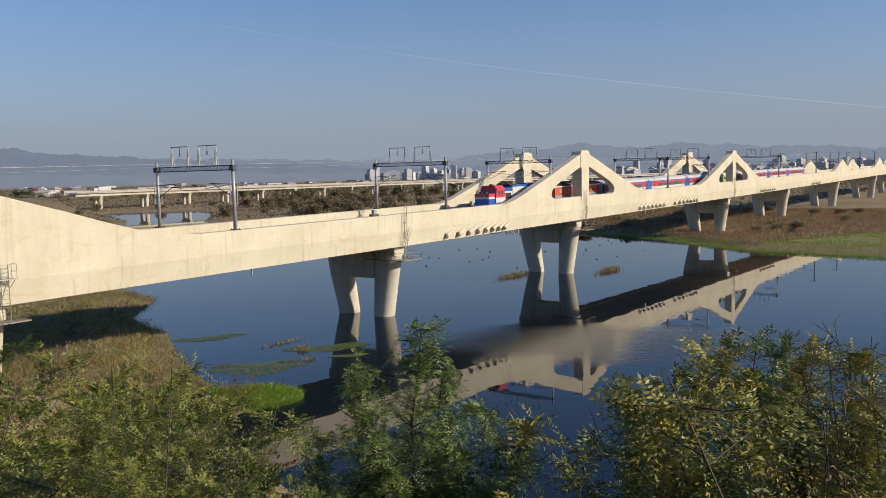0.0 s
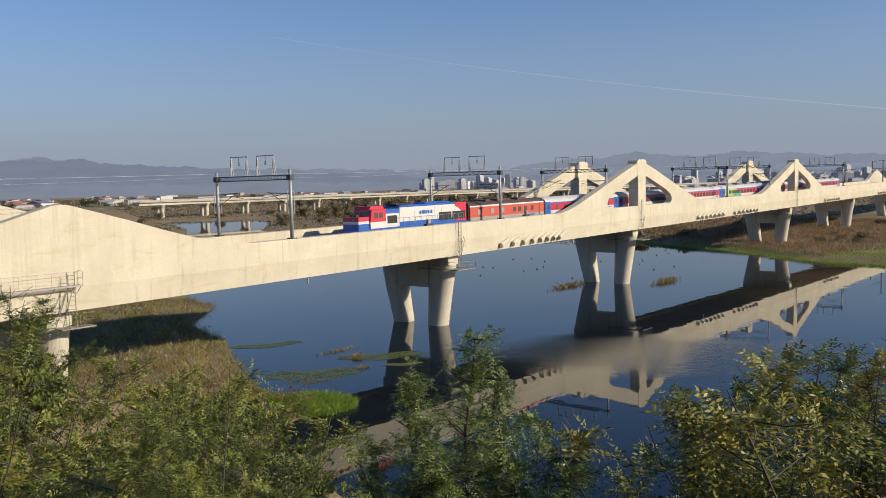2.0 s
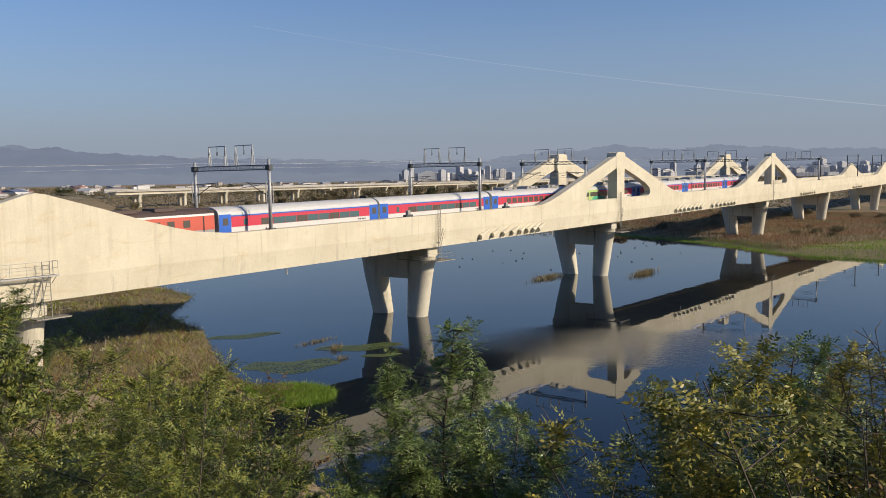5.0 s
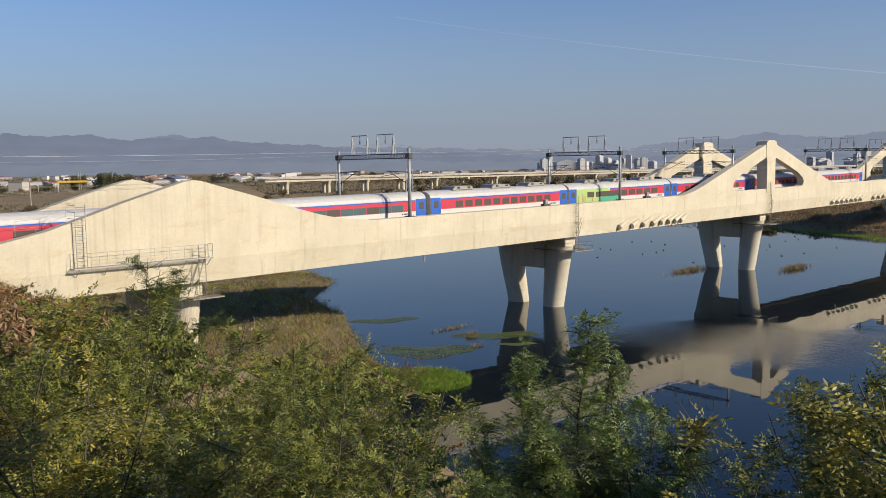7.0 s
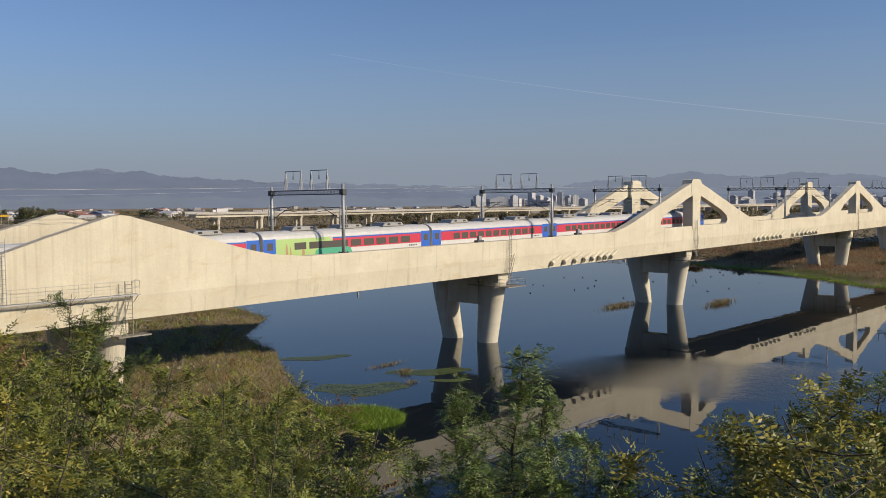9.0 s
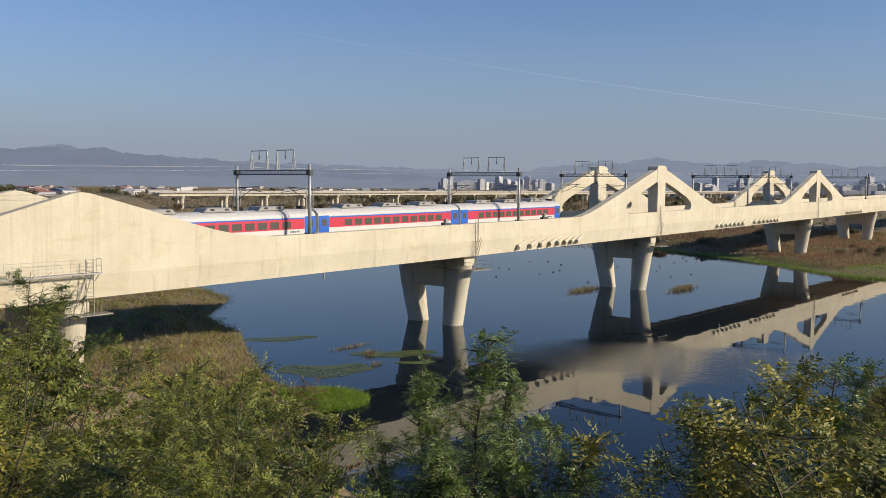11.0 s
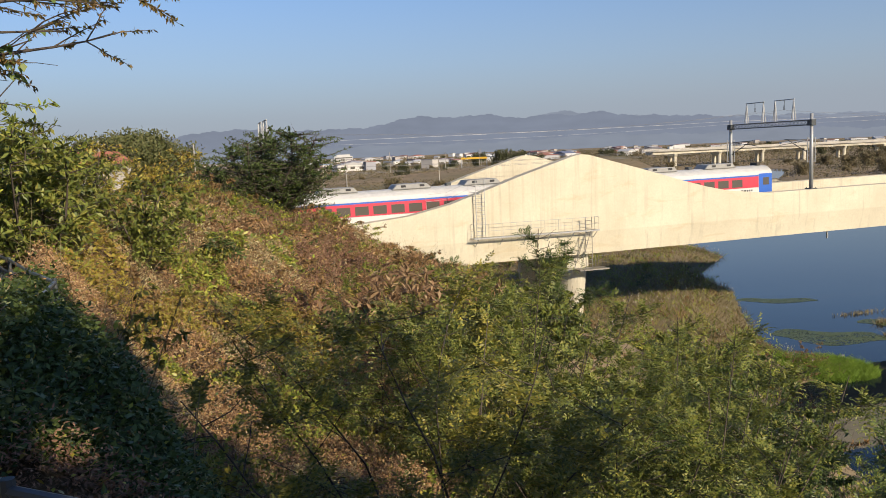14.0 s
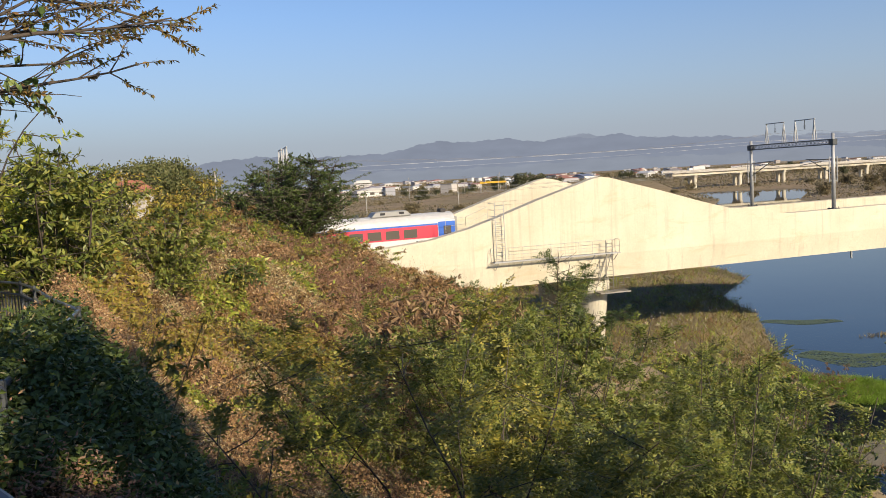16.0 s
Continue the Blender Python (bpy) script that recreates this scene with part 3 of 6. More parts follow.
def coach(ln, kind, label):
    c = tagged(empty("passenger_coach"), label, "train coach", "coaches of the train")
    part("body", shell(ln, hi=1.9, sections=((0.95, HALF - 0.06), (1.2, HALF), (1.72, HALF))), WHITE, c, "white lower body side")
    secs = ((1.724, HALF - 0.004), (3.0, HALF - 0.004), (3.25, HALF - 0.10), (3.5, HALF - 0.38), (3.68, HALF - 0.80), (3.75, HALF - 1.3))
    part("roof", shell(ln, sections=secs), ROOF_WHITE, c, "white rounded roof")
    green = 8.6 if kind == "green" else 0.0
    for side in (-1, 1):
        for a, b, z0, z1, mat, nm in ((1.5, ln - 1.5, 1.76, 2.78, RED, "red_band"), (1.5, ln - 1.5, 2.782, 2.91, BLUE, "blue_stripe")):
            if side < 0:
                a = max(a, green)
            bm = bmesh.new()
            y = side * (HALF + 0.004)
            box(bm, a, b, min(y, y + side * 0.012), max(y, y + side * 0.012), z0, z1)
            part(nm, bm, mat, c)
        for a, b in ((0.02, 1.46), (ln - 1.46, ln - 0.02)):
            bm = bmesh.new()
            y = side * (HALF + 0.002)
            box(bm, a, b, min(y, y + side * 0.014), max(y, y + side * 0.014), 1.25, 3.02)
            dr = part("door", bm, BLUE, c, "blue end door")
            bm = bmesh.new()
            y2 = y + side * 0.016
            box(bm, a + 0.45, b - 0.35, min(y2, y2 + side * 0.01), max(y2, y2 + side * 0.01), 1.95, 2.65)
            part("door_window", bm, GLASS, dr)
            bm = bmesh.new()
            box(bm, a + 0.15, b - 0.15, min(y, y + side * 0.02), max(y, y + side * 0.02), 0.7, 1.22)
            part("step", bm, GREY, c)
    if kind == "teal":
        for side in (-1, 1):
            n = 9
            for i in range(n):
                a = 5.2 + i * (ln - 8.4) / n
                bm = bmesh.new()
                y = side * (HALF + 0.018)
                box(bm, a + 0.03, a + (ln - 8.4) / n - 0.03, min(y, y + side * 0.012), max(y, y + side * 0.012), 1.78, 2.44)
                part("window", bevelled(bm, 0.004), TEAL_GLASS if i % 3 else GLASS, c)
            bm = bmesh.new()
            box(bm, 3.0, 3.5, min(y, y + side * 0.012), max(y, y + side * 0.012), 1.9, 2.5)
            part("window", bm, TEAL_GLASS, c)
    else:
        n = 11 if kind == "plain" else 9
        lo, hi = (3.6, ln - 3.0)
        step = (hi - lo) / n
        for side in (-1, 1):
            for i in range(n):
                a = lo + i * step
                y = side * (HALF + 0.018)
                bm = bmesh.new()
                box(bm, a + 0.10, a + step - 0.28, min(y, y + side * 0.012), max(y, y + side * 0.012), 1.87, 2.56)
                part("window", bevelled(bm, 0.005), GLASS, c)
        for x in (4.2, 10.4, 16.6):
            bm = bmesh.new()
            prof = [(x - 0.4, 3.70), (x, 4.12), (x + 2.6, 4.12), (x + 3.0, 3.70)]
            slab(bm, prof, -0.95, 0.95)
            u = part("air_conditioner", bevelled(bm, 0.05), GREY, c, "pale grey roof air conditioner")
            for dx in (0.35, 1.95):
                bm = bmesh.new()
                box(bm, x + dx, x + dx + 0.42, -0.972, -0.951, 3.86, 4.04)
                part("grille", bm, BLACK, u)
        bm = bmesh.new()
        box(bm, 14.9, 15.3, -0.3, 0.3, 3.74, 3.98)
        part("roof_vent", bm, DARK_STEEL, c)
    if green:
        bm = bmesh.new()
        slab(bm, [(1.5, 1.25), (green, 1.25), (green + 0.6, 1.9), (green - 0.4, 2.95), (1.5, 2.95)], -HALF - 0.016, -HALF - 0.003)
        part("wrap", bm, LIME, c, "lime green printed wrap")
        bm = bmesh.new()
        slab(bm, [(6.2, 1.24), (11.2, 1.24), (11.0, 1.75), (10.0, 2.05), (7.6, 2.1), (6.4, 1.7)], -HALF - 0.020, -HALF - 0.017)
        part("wrap_patch", bm, TEAL, c, "teal green patch of the wrap")
        for x, w, h in ((2.6, 0.35, 1.25), (3.1, 0.25, 0.9), (4.6, 0.4, 0.75)):
            bm = bmesh.new()
            slab(bm, [(x, 1.32), (x + w, 1.32), (x + w * 0.8, 1.32 + h * 0.6), (x + w * 0.5, 1.32 + h), (x + w * 0.15, 1.32 + h * 0.7)], -HALF - 0.022, -HALF - 0.0165)
            part("wrap_figure", bm, TAN, c)
        for x in (6.2, 8.3):
            bm = bmesh.new()
            box(bm, x, x + 1.5, -HALF - 0.034, -HALF - 0.021, 1.87, 2.56)
            part("window", bm, GLASS, c)
    bars(c, ln - 3.4, 1.42, (0.16, 0.28, 0.14, 0.14, 0.14), 0.16, DARK_STEEL)
    for x in (3.8, ln - 3.8):
        bogie(c, x)
    bm = bmesh.new()
    box(bm, 6.5, ln - 6.5, -1.3, 1.3, 0.45, 0.95)
    part("underframe_box", bm, UNDERFRAME, c)
    bellows(c, ln, 1)
    bm = bmesh.new()
    box(bm, ln - 0.9, ln - 0.5, -0.5, 0.5, 3.74, 4.02)
    part("roof_box", bm, UNDERFRAME, c)
    return c


def generator_car(ln=17.9):
    c = tagged(empty("generator_car"), "red and grey generator car with a brown roof", "train car")
    part("body", shell(ln, sections=((0.95, HALF - 0.06), (1.2, HALF), (1.7, HALF))), GREY, c, "grimy grey lower body")
    part("side", shell(ln, sections=((1.704, HALF), (3.05, HALF))), ORANGE_RED, c, "faded orange-red side")
    part("cornice", shell(ln, sections=((3.054, HALF + 0.02), (3.24, HALF - 0.06))), WHITE, c, "white strip under the roof")
    part("roof", shell(ln, sections=((3.244, HALF - 0.08), (3.5, HALF - 0.38), (3.68, HALF - 0.80), (3.75, HALF - 1.3))), GENERATOR_ROOF, c)
    for a, w, z, h in ((2.5, 0.1, 0.95, 2.1), (16.6, 0.12, 0.95, 2.1)):
        bm = bmesh.new()
        box(bm, a, a + w, -HALF - 0.03, -HALF - 0.002, z, z + h)
        part("door_post", bm, BLACK, c)
    for a in (1.6, 4.6, 7.0, 9.9, 11.2, 12.7, 14.4):
        bm = bmesh.new()
        box(bm, a, a + 0.75, -HALF - 0.02, -HALF - 0.002, 2.05, 2.72)
        part("window", bm, GLASS if a > 9 else GREY, c)
    for a, w in ((4.2, 1.1), (6.9, 3.2), (11.8, 2.2)):
        bm = bmesh.new()
        slab(bm, [(a, 3.6), (a, 3.95), (a + w, 3.95), (a + w, 3.6)], -1.0, 1.0)
        part("roof_vent", bevelled(bm, 0.04), GENERATOR_ROOF, c)
    bars(c, 14.2, 1.36, (0.5, 0.2, 0.2, 0.2), 0.2, SKY_BLUE)
    for x in (0.0, ln - 0.32):
        bm = bmesh.new()
        box(bm, x - 0.2, x + 0.5, -1.3, 1.3, 0.9, 3.5)
        part("end_frame", bm, UNDERFRAME, c)
    for x in (3.2, ln - 3.2):
        bogie(c, x)
    return c


def locomotive(ln=20.6):
    c = tagged(empty("diesel_locomotive"), "red, white and blue diesel locomotive with railed side walkways", "locomotive")
    B = bmesh.new
    bm = B()
    box(bm, 0.3, ln - 0.1, -1.45, 1.45, 1.0, 1.45)
    part("frame_sill", bevelled(bm, 0.04), SKY_BLUE, c, "blue running board sill")
    for x0, z0, z1, mat, nm in ((0.55, 1.454, 2.05, SKY_BLUE, "nose_lower"), (0.55, 2.054, 2.35, WHITE, "nose_stripe"), (0.55, 2.354, 2.85, RED, "nose_upper")):
        bm = B()
        slab(bm, [(x0, z0), (x0 + 0.05, z1), (2.3, z1), (2.3, z0)], -1.25, 1.25)
        part(nm, bm, mat, c)
    bm = B()
    box(bm, 2.304, 4.9, -1.46, 1.46, 1.454, 2.2)
    part("cab_lower", bm, WHITE, c)
    bm = B()
    slab(bm, [(2.304, 2.204), (2.55, 3.65), (4.9, 3.65), (4.9, 2.204)], -1.46, 1.46)
    cab = part("cab", bevelled(bm, 0.04), RED, c, "red driving cab")
    for x0, x1 in ((2.95, 3.55), (3.75, 4.35)):
        bm = B()
        box(bm, x0, x1, -1.485, -1.462, 2.65, 3.25)
        part("cab_window", bm, GLASS, cab)
    for y in (-1.1, 0.1):
        bm = B()
        slab(bm, [(2.36, 2.75), (2.45, 3.35), (2.48, 3.35), (2.39, 2.75)], y, y + 1.0)
        part("windscreen", bm, GLASS, cab)
    bm = B()
    slab(bm, [(2.4, 3.654), (2.6, 4.0), (4.7, 4.0), (4.95, 3.654)], -1.2, 1.2)
    part("cab_roof", bm, RED, c)
    for x, y in ((0.9, -0.6), (1.4, 0.5), (2.9, -0.4)):
        bm = B()
        box(bm, x, x + 0.45, y, y + 0.5, 2.86 if x < 2 else 4.004, 3.1 if x < 2 else 4.2)
        part("horn_box", bm, UNDERFRAME, c)
    bm = B()
    box(bm, 4.904, 7.4, -1.30, 1.30, 1.454, 3.05)
    part("equipment_hood", bm, WHITE, c)
    bm = B()
    slab(bm, [(4.904, 3.054), (4.904, 3.55), (7.4, 3.55), (7.4, 3.054)], -1.32, 1.32)
    part("equipment_roof", bm, SKY_BLUE, c)
    bm = B()
    box(bm, 5.3, 7.0, -1.325, -1.302, 1.9, 2.8)
    part("air_intake", bm, BLACK, c)
    bm = B()
    box(bm, 7.404, 18.0, -1.36, 1.36, 1.454, 1.95)
    part("hood_base", bm, SKY_BLUE, c)
    bm = B()
    box(bm, 7.404, 18.0, -1.36, 1.36, 1.954, 3.66)
    part("long_hood", bevelled(bm, 0.03), WHITE, c, "white engine hood")
    bm = B()
    slab(bm, [(7.404, 3.664), (7.404, 3.76), (8.0, 3.92), (18.0, 3.92), (18.0, 3.664)], -1.28, 1.28)
    part("hood_roof", bevelled(bm, 0.08), SKY_BLUE, c, "blue hood roof")
    bm = B()
    box(bm, 12.6, 17.4, -1.0, 1.0, 3.924, 4.08)
    part("radiator_cover", bevelled(bm, 0.05), SKY_BLUE, c, "blue radiator cover on the roof")
    bm = B()
    box(bm, 7.3, 9.4, -0.9, 0.9, 3.924, 4.1)
    part("exhaust_housing", bevelled(bm, 0.06), UNDERFRAME, c)
    bm = B()
    box(bm, 18.004, ln - 0.2, -1.36, 1.36, 1.454, 3.85)
    part("rear_hood", bevelled(bm, 0.06), RED, c, "red rear end")
    bm = B()
    slab(bm, [(18.0, 1.96), (19.6, 1.96), (19.3, 2.7), (18.6, 3.2), (18.0, 3.4)], -1.372, -1.3605)
    part("white_sweep", bm, WHITE, c)
    for x0, x1 in ((14.7, 17.2), (17.4, 20.0)):
        bm = B()
        box(bm, x0, x1, -1.40, -1.374, 1.75, 2.75)
        part("radiator_grille", bm, BLACK, c)
    for x in (10.0, 12.6, 15.2, 13.9):
        bm = B()
        box(bm, x, x + 0.03, -1.375, -1.361, 1.6, 3.4)
        part("door_seam", bm, GREY, c)
    bars(c, 11.0, 2.72, (0.30, 0.62, 0.34, 0.32, 0.14, 0.26), 0.42, SKY_BLUE, -1.385)
    for i in range(13):
        bm = B()
        tube(bm, (7.0 + i * 1.05, -1.43, 1.45), (7.0 + i * 1.05, -1.43, 2.45), 0.022, sides=5)
        part("handrail_post", bm, STEEL, c)
    bm = B()
    tube(bm, (7.0, -1.43, 2.45), (19.6, -1.43, 2.45), 0.02, sides=5)
    part("handrail", bm, STEEL, c)
    for x in (4.0, ln - 4.2):
        bogie(c, x)
    bm = B()
    box(bm, 7.6, 13.0, -1.3, 1.3, 0.4, 0.996)
    part("fuel_tank", bevelled(bm, 0.08), UNDERFRAME, c)
    bm = B()
    box(bm, 0.0, 0.5, -1.3, 1.3, 0.35, 1.3)
    part("snow_guard", bm, SKY_BLUE, c)
    bm = B()
    tube(bm, (0.54, -0.5, 2.6), (0.5, -0.5, 2.6), 0.14, sides=10)
    part("headlight", bm, GREY, c)
    return c


teal = coach(22.85, "teal", "white and red coach with a ribbon of green-tinted windows")
plain = coach(23.1, "plain", "white and red coach with blue ends and roof air conditioners")
cars = [locomotive(), generator_car(), teal, copy_thing(teal, Matrix()), plain,
        coach(23.1, "green", "white and red coach with a lime green printed end"),
        copy_thing(plain, Matrix()), copy_thing(plain, Matrix()), copy_thing(plain, Matrix())]

# ---- overhead line, ladders and walkways ----
GANTRY_X = (6.5, 55.3, 91.2, 120.4, 172.5, 199.0, 264.0)


def gantry():
    g = tagged(empty("overhead_line_gantry"), "dark steel lattice portal with two wire frames over the railway", "gantry", "overhead line gantries")
    yn, yf = 64.3, 76.2
    for y, zt in ((yn, 19.05), (yf, 18.95)):
        bm = bmesh.new()
        tube(bm, (0, y, TOP - 0.02), (0, y, zt), 0.19, 0.15, 12)
        post = part("post", bm, STEEL, g, "galvanised round steel post", True)
        bm = bmesh.new()
        box(bm, -0.38, 0.38, y - 0.38, y + 0.38, TOP - 0.02, TOP + 0.08)
        for dx in (-0.28, 0.28):
            for dy in (-0.28, 0.28):
                tube(bm, (dx, y + dy, TOP + 0.08), (dx, y + dy, TOP + 0.2), 0.035, sides=6)
        part("base_plate", bm, DARK_STEEL, post)
        bm = bmesh.new()
        box(bm, -0.26, 0.26, y - 0.3, y + 0.3, 17.95, 18.5)
        part("end_bracket", bevelled(bm, 0.03), DARK_STEEL, post)
        for dx in (-0.42, 0.42):
            bm = bmesh.new()
            tube(bm, (dx, y, 14.6), (dx, y, 16.9), 0.05, sides=6)
            tube(bm, (dx, y, 14.7), (0, y, 14.7), 0.03, sides=5)
            tube(bm, (dx, y, 16.8), (0, y, 16.8), 0.03, sides=5)
            part("balance_weight_guide", bm, STEEL, post)
    for dx in (-0.22, 0.22):
        bm = bmesh.new()
        for z in (18.02, 18.46):
            box(bm, dx - 0.05, dx + 0.05, yn + 0.3, yf - 0.3, z - 0.04, z + 0.04)
        n = 22
        for i in range(n):
            a, b = yn + 0.3 + (yf - yn - 0.6) * i / n, yn + 0.3 + (yf - yn - 0.6) * (i + 1) / n
            za, zb = (18.02, 18.46) if i % 2 else (18.46, 18.02)
            tube(bm, (dx, a, za), (dx, b, zb), 0.032, sides=4)
        part("lattice_beam", bm, DARK_STEEL, g, "dark steel lattice beam")
    for y0, y1 in ((66.7, 69.3), (71.0, 73.6)):
        bm = bmesh.new()
        for y, s in ((y0, 1), (y1, -1)):
            for k in (-0.14, 0.14):
                tube(bm, (k, y - s * 0.14, 18.5), (0, y, 20.5), 0.04, sides=5)
                tube(bm, (k, y + s * 0.14, 18.5), (0, y, 20.5), 0.04, sides=5)
            for q in range(4):
                z = 18.7 + q * 0.4
                w = 0.22 * (1 - (z - 18.5) / 2.0)
                tube(bm, (-w, y - w, z), (w, y + w, z + 0.3), 0.025, sides=4)
        tube(bm, (0, y0 - 0.1, 20.5), (0, y1 + 0.1, 20.5), 0.05, sides=6)
        fr = part("wire_frame", bm, STEEL, g, "pale steel frame for the feeder wire")
        bm = bmesh.new()
        ym = (y0 + y1) / 2
        tube(bm, (0, ym, 20.45), (0, ym, 19.6), 0.03, sides=5)
        for q in range(4):
            tube(bm, (0, ym, 19.95 - q * 0.1), (0, ym, 19.90 - q * 0.1), 0.09, sides=8)
        part("insulator", bm, DARK_STEEL, fr)
    for y, s in ((yn, 1), (yf, -1)):
        bm = bmesh.new()
        tube(bm, (0, y, 16.6), (0, y + s * 3.6, 16.75), 0.04, sides=5)
        tube(bm, (0, y, 15.3), (0, y + s * 3.2, 16.7), 0.04, sides=5)
        tube(bm, (0, y + s * 1.2, 16.55), (0, y + s * 4.4, 16.2), 0.03, sides=5)
        part("cantilever", bm, DARK_STEEL, g)
    return g


def place_gantries():
    g = gantry()
    g.matrix_basis = pose(GANTRY_X[0], 0, rise(GANTRY_X[0]))
    for x in GANTRY_X[1:]:
        copy_thing(g, pose(x, 0, rise(x)))
    for x in (315.0, 355.0, 401.0, 440.0):
        for y, s in ((64.3, 1), (76.2, -1)):
            p = tagged(empty("overhead_line_mast"), "slim steel mast with a bracket over the railway", "mast", "overhead line masts")
            p.matrix_basis = pose(x, y, TOP + rise(x))
            bm = bmesh.new()
            tube(bm, (0, 0, -0.02), (0, 0, 7.4), 0.18, 0.15, 8)
            part("post", bm, DARK_STEEL, p)
            bm = bmesh.new()
            tube(bm, (0, 0, 4.4), (0, s * 3.4, 4.6), 0.05, sides=5)
            tube(bm, (0, 0, 3.2), (0, s * 3.0, 4.5), 0.05, sides=5)
            tube(bm, (0, -0.6, 7.2), (0, s * 1.5, 7.2), 0.06, sides=5)
            part("bracket", bm, DARK_STEEL, p)


place_gantries()


def wires():
    xs = GANTRY_X + (315.0, 355.0, 401.0, 440.0)
    runs = ((68.0, 19.55, 0.9, 0.008), (72.3, 19.55, 0.9, 0.008), (76.2, 18.85, 0.12, 0.011), (76.2, 18.55, 0.3, 0.006), (68.3, 16.7, 0.5, 0.012), (72.3, 16.7, 0.5, 0.012), (68.3, 15.9, 0.03, 0.012), (72.3, 15.9, 0.03, 0.012))
    for y, z, sag, r in runs:
        cu = bpy.data.curves.new("overhead_wire", "CURVE")
        cu.dimensions, cu.bevel_depth, cu.bevel_resolution = "3D", r, 1
        sp = cu.splines.new("POLY")
        pts = []
        for a, b in zip(xs, xs[1:]):
            for k in range(8):
                t = k / 8
                x = a + (b - a) * t
                pts.append((x, y, z + rise(x) - sag * 4 * t * (1 - t), 1))
        sp.points.add(len(pts) - 1)
        for p, co in zip(sp.points, pts):
            p.co = co
        cu.materials.append(PALE_WIRE if y > 76 else WIRE)
        tagged(new("overhead_wire", cu), "thin bare wire strung between the railway gantries", "wire", "overhead wires")


wires()


def ladder(bm, x, y, z0, z1, wid=0.5):
    for dx in (-wid / 2, wid / 2):
        tube(bm, (x + dx, y, z0), (x + dx, y, z1), 0.035, sides=5)
    n = int((z1 - z0) / 0.33)
    for i in range(n):
        z = z0 + 0.2 + i * 0.33
        tube(bm, (x - wid / 2, y, z), (x + wid / 2, y, z), 0.02, sides=4)


def rail_run(bm, pts, h=1.0, r=0.016):
    for a, b in zip(pts, pts[1:]):
        a, b = Vector(a), Vector(b)
        up = Vector((0, 0, h))
        tube(bm, a + up, b + up, r, sides=5)
        tube(bm, a + up * 0.5, b + up * 0.5, r * 0.8, sides=5)
        n = max(1, int((b - a).length / 1.2))
        for i in range(n + 1):
            p = a.lerp(b, i / n)
            tube(bm, p, p + up, r, sides=5)


def inspection_ladder(x, zt, zb):
    t = tagged(empty("inspection_ladder"), "rusty steel ladder and platform on the bridge pier", "ladder", "pier ladders")
    bm = bmesh.new()
    ladder(bm, x - 0.5, Y_NEAR - 0.35, zb, zt + 1.0)
    for z in np.arange(zb + 1, zt, 1.2):
        tube(bm, (x - 0.5, Y_NEAR - 0.35, z), (x - 0.5, Y_NEAR + 0.02, z), 0.025, sides=4)
    part("ladder", bm, GRATE, t)
    bm = bmesh.new()
    tube(bm, (x - 0.9, Y_NEAR - 0.3, zb + 1.2), (x + 0.3, Y_NEAR - 0.3, zb + 4.0), 0.035, sides=5)
    tube(bm, (x - 0.5, Y_NEAR - 0.3, zb + 1.0), (x + 0.5, Y_NEAR - 0.3, zb + 3.6), 0.035, sides=5)
    for i in range(7):
        f = i / 6
        tube(bm, (x - 0.9 + f * 1.2, Y_NEAR - 0.3, zb + 1.2 + f * 2.8), (x - 0.5 + f, Y_NEAR - 0.3, zb + 1.0 + f * 2.6), 0.02, sides=4)
    part("inclined_ladder", bm, GRATE, t)
    bm = bmesh.new()
    box(bm, x - 1.7, x + 1.9, 62.9, 64.6, zb - 0.08, zb)
    for sx in (-1.7, 1.5):
        box(bm, x + sx, x + sx + 0.5, 64.6, 69.4, zb - 0.08, zb)
    part("platform", bm, GRATE, t)
    bm = bmesh.new()
    rail_run(bm, [(x - 1.7, 69.3, zb), (x - 1.7, 62.95, zb), (x + 1.9, 62.95, zb), (x + 1.9, 69.3, zb)], 0.9)
    part("railing", bm, GRATE, t)


inspection_ladder(PIERS[1], TOP + rise(PIERS[1]), 7.3)
inspection_ladder(PIERS[2], TOP + rise(PIERS[2]), 7.7)
inspection_ladder(PIERS[3], TOP + rise(PIERS[3]), 8.5)


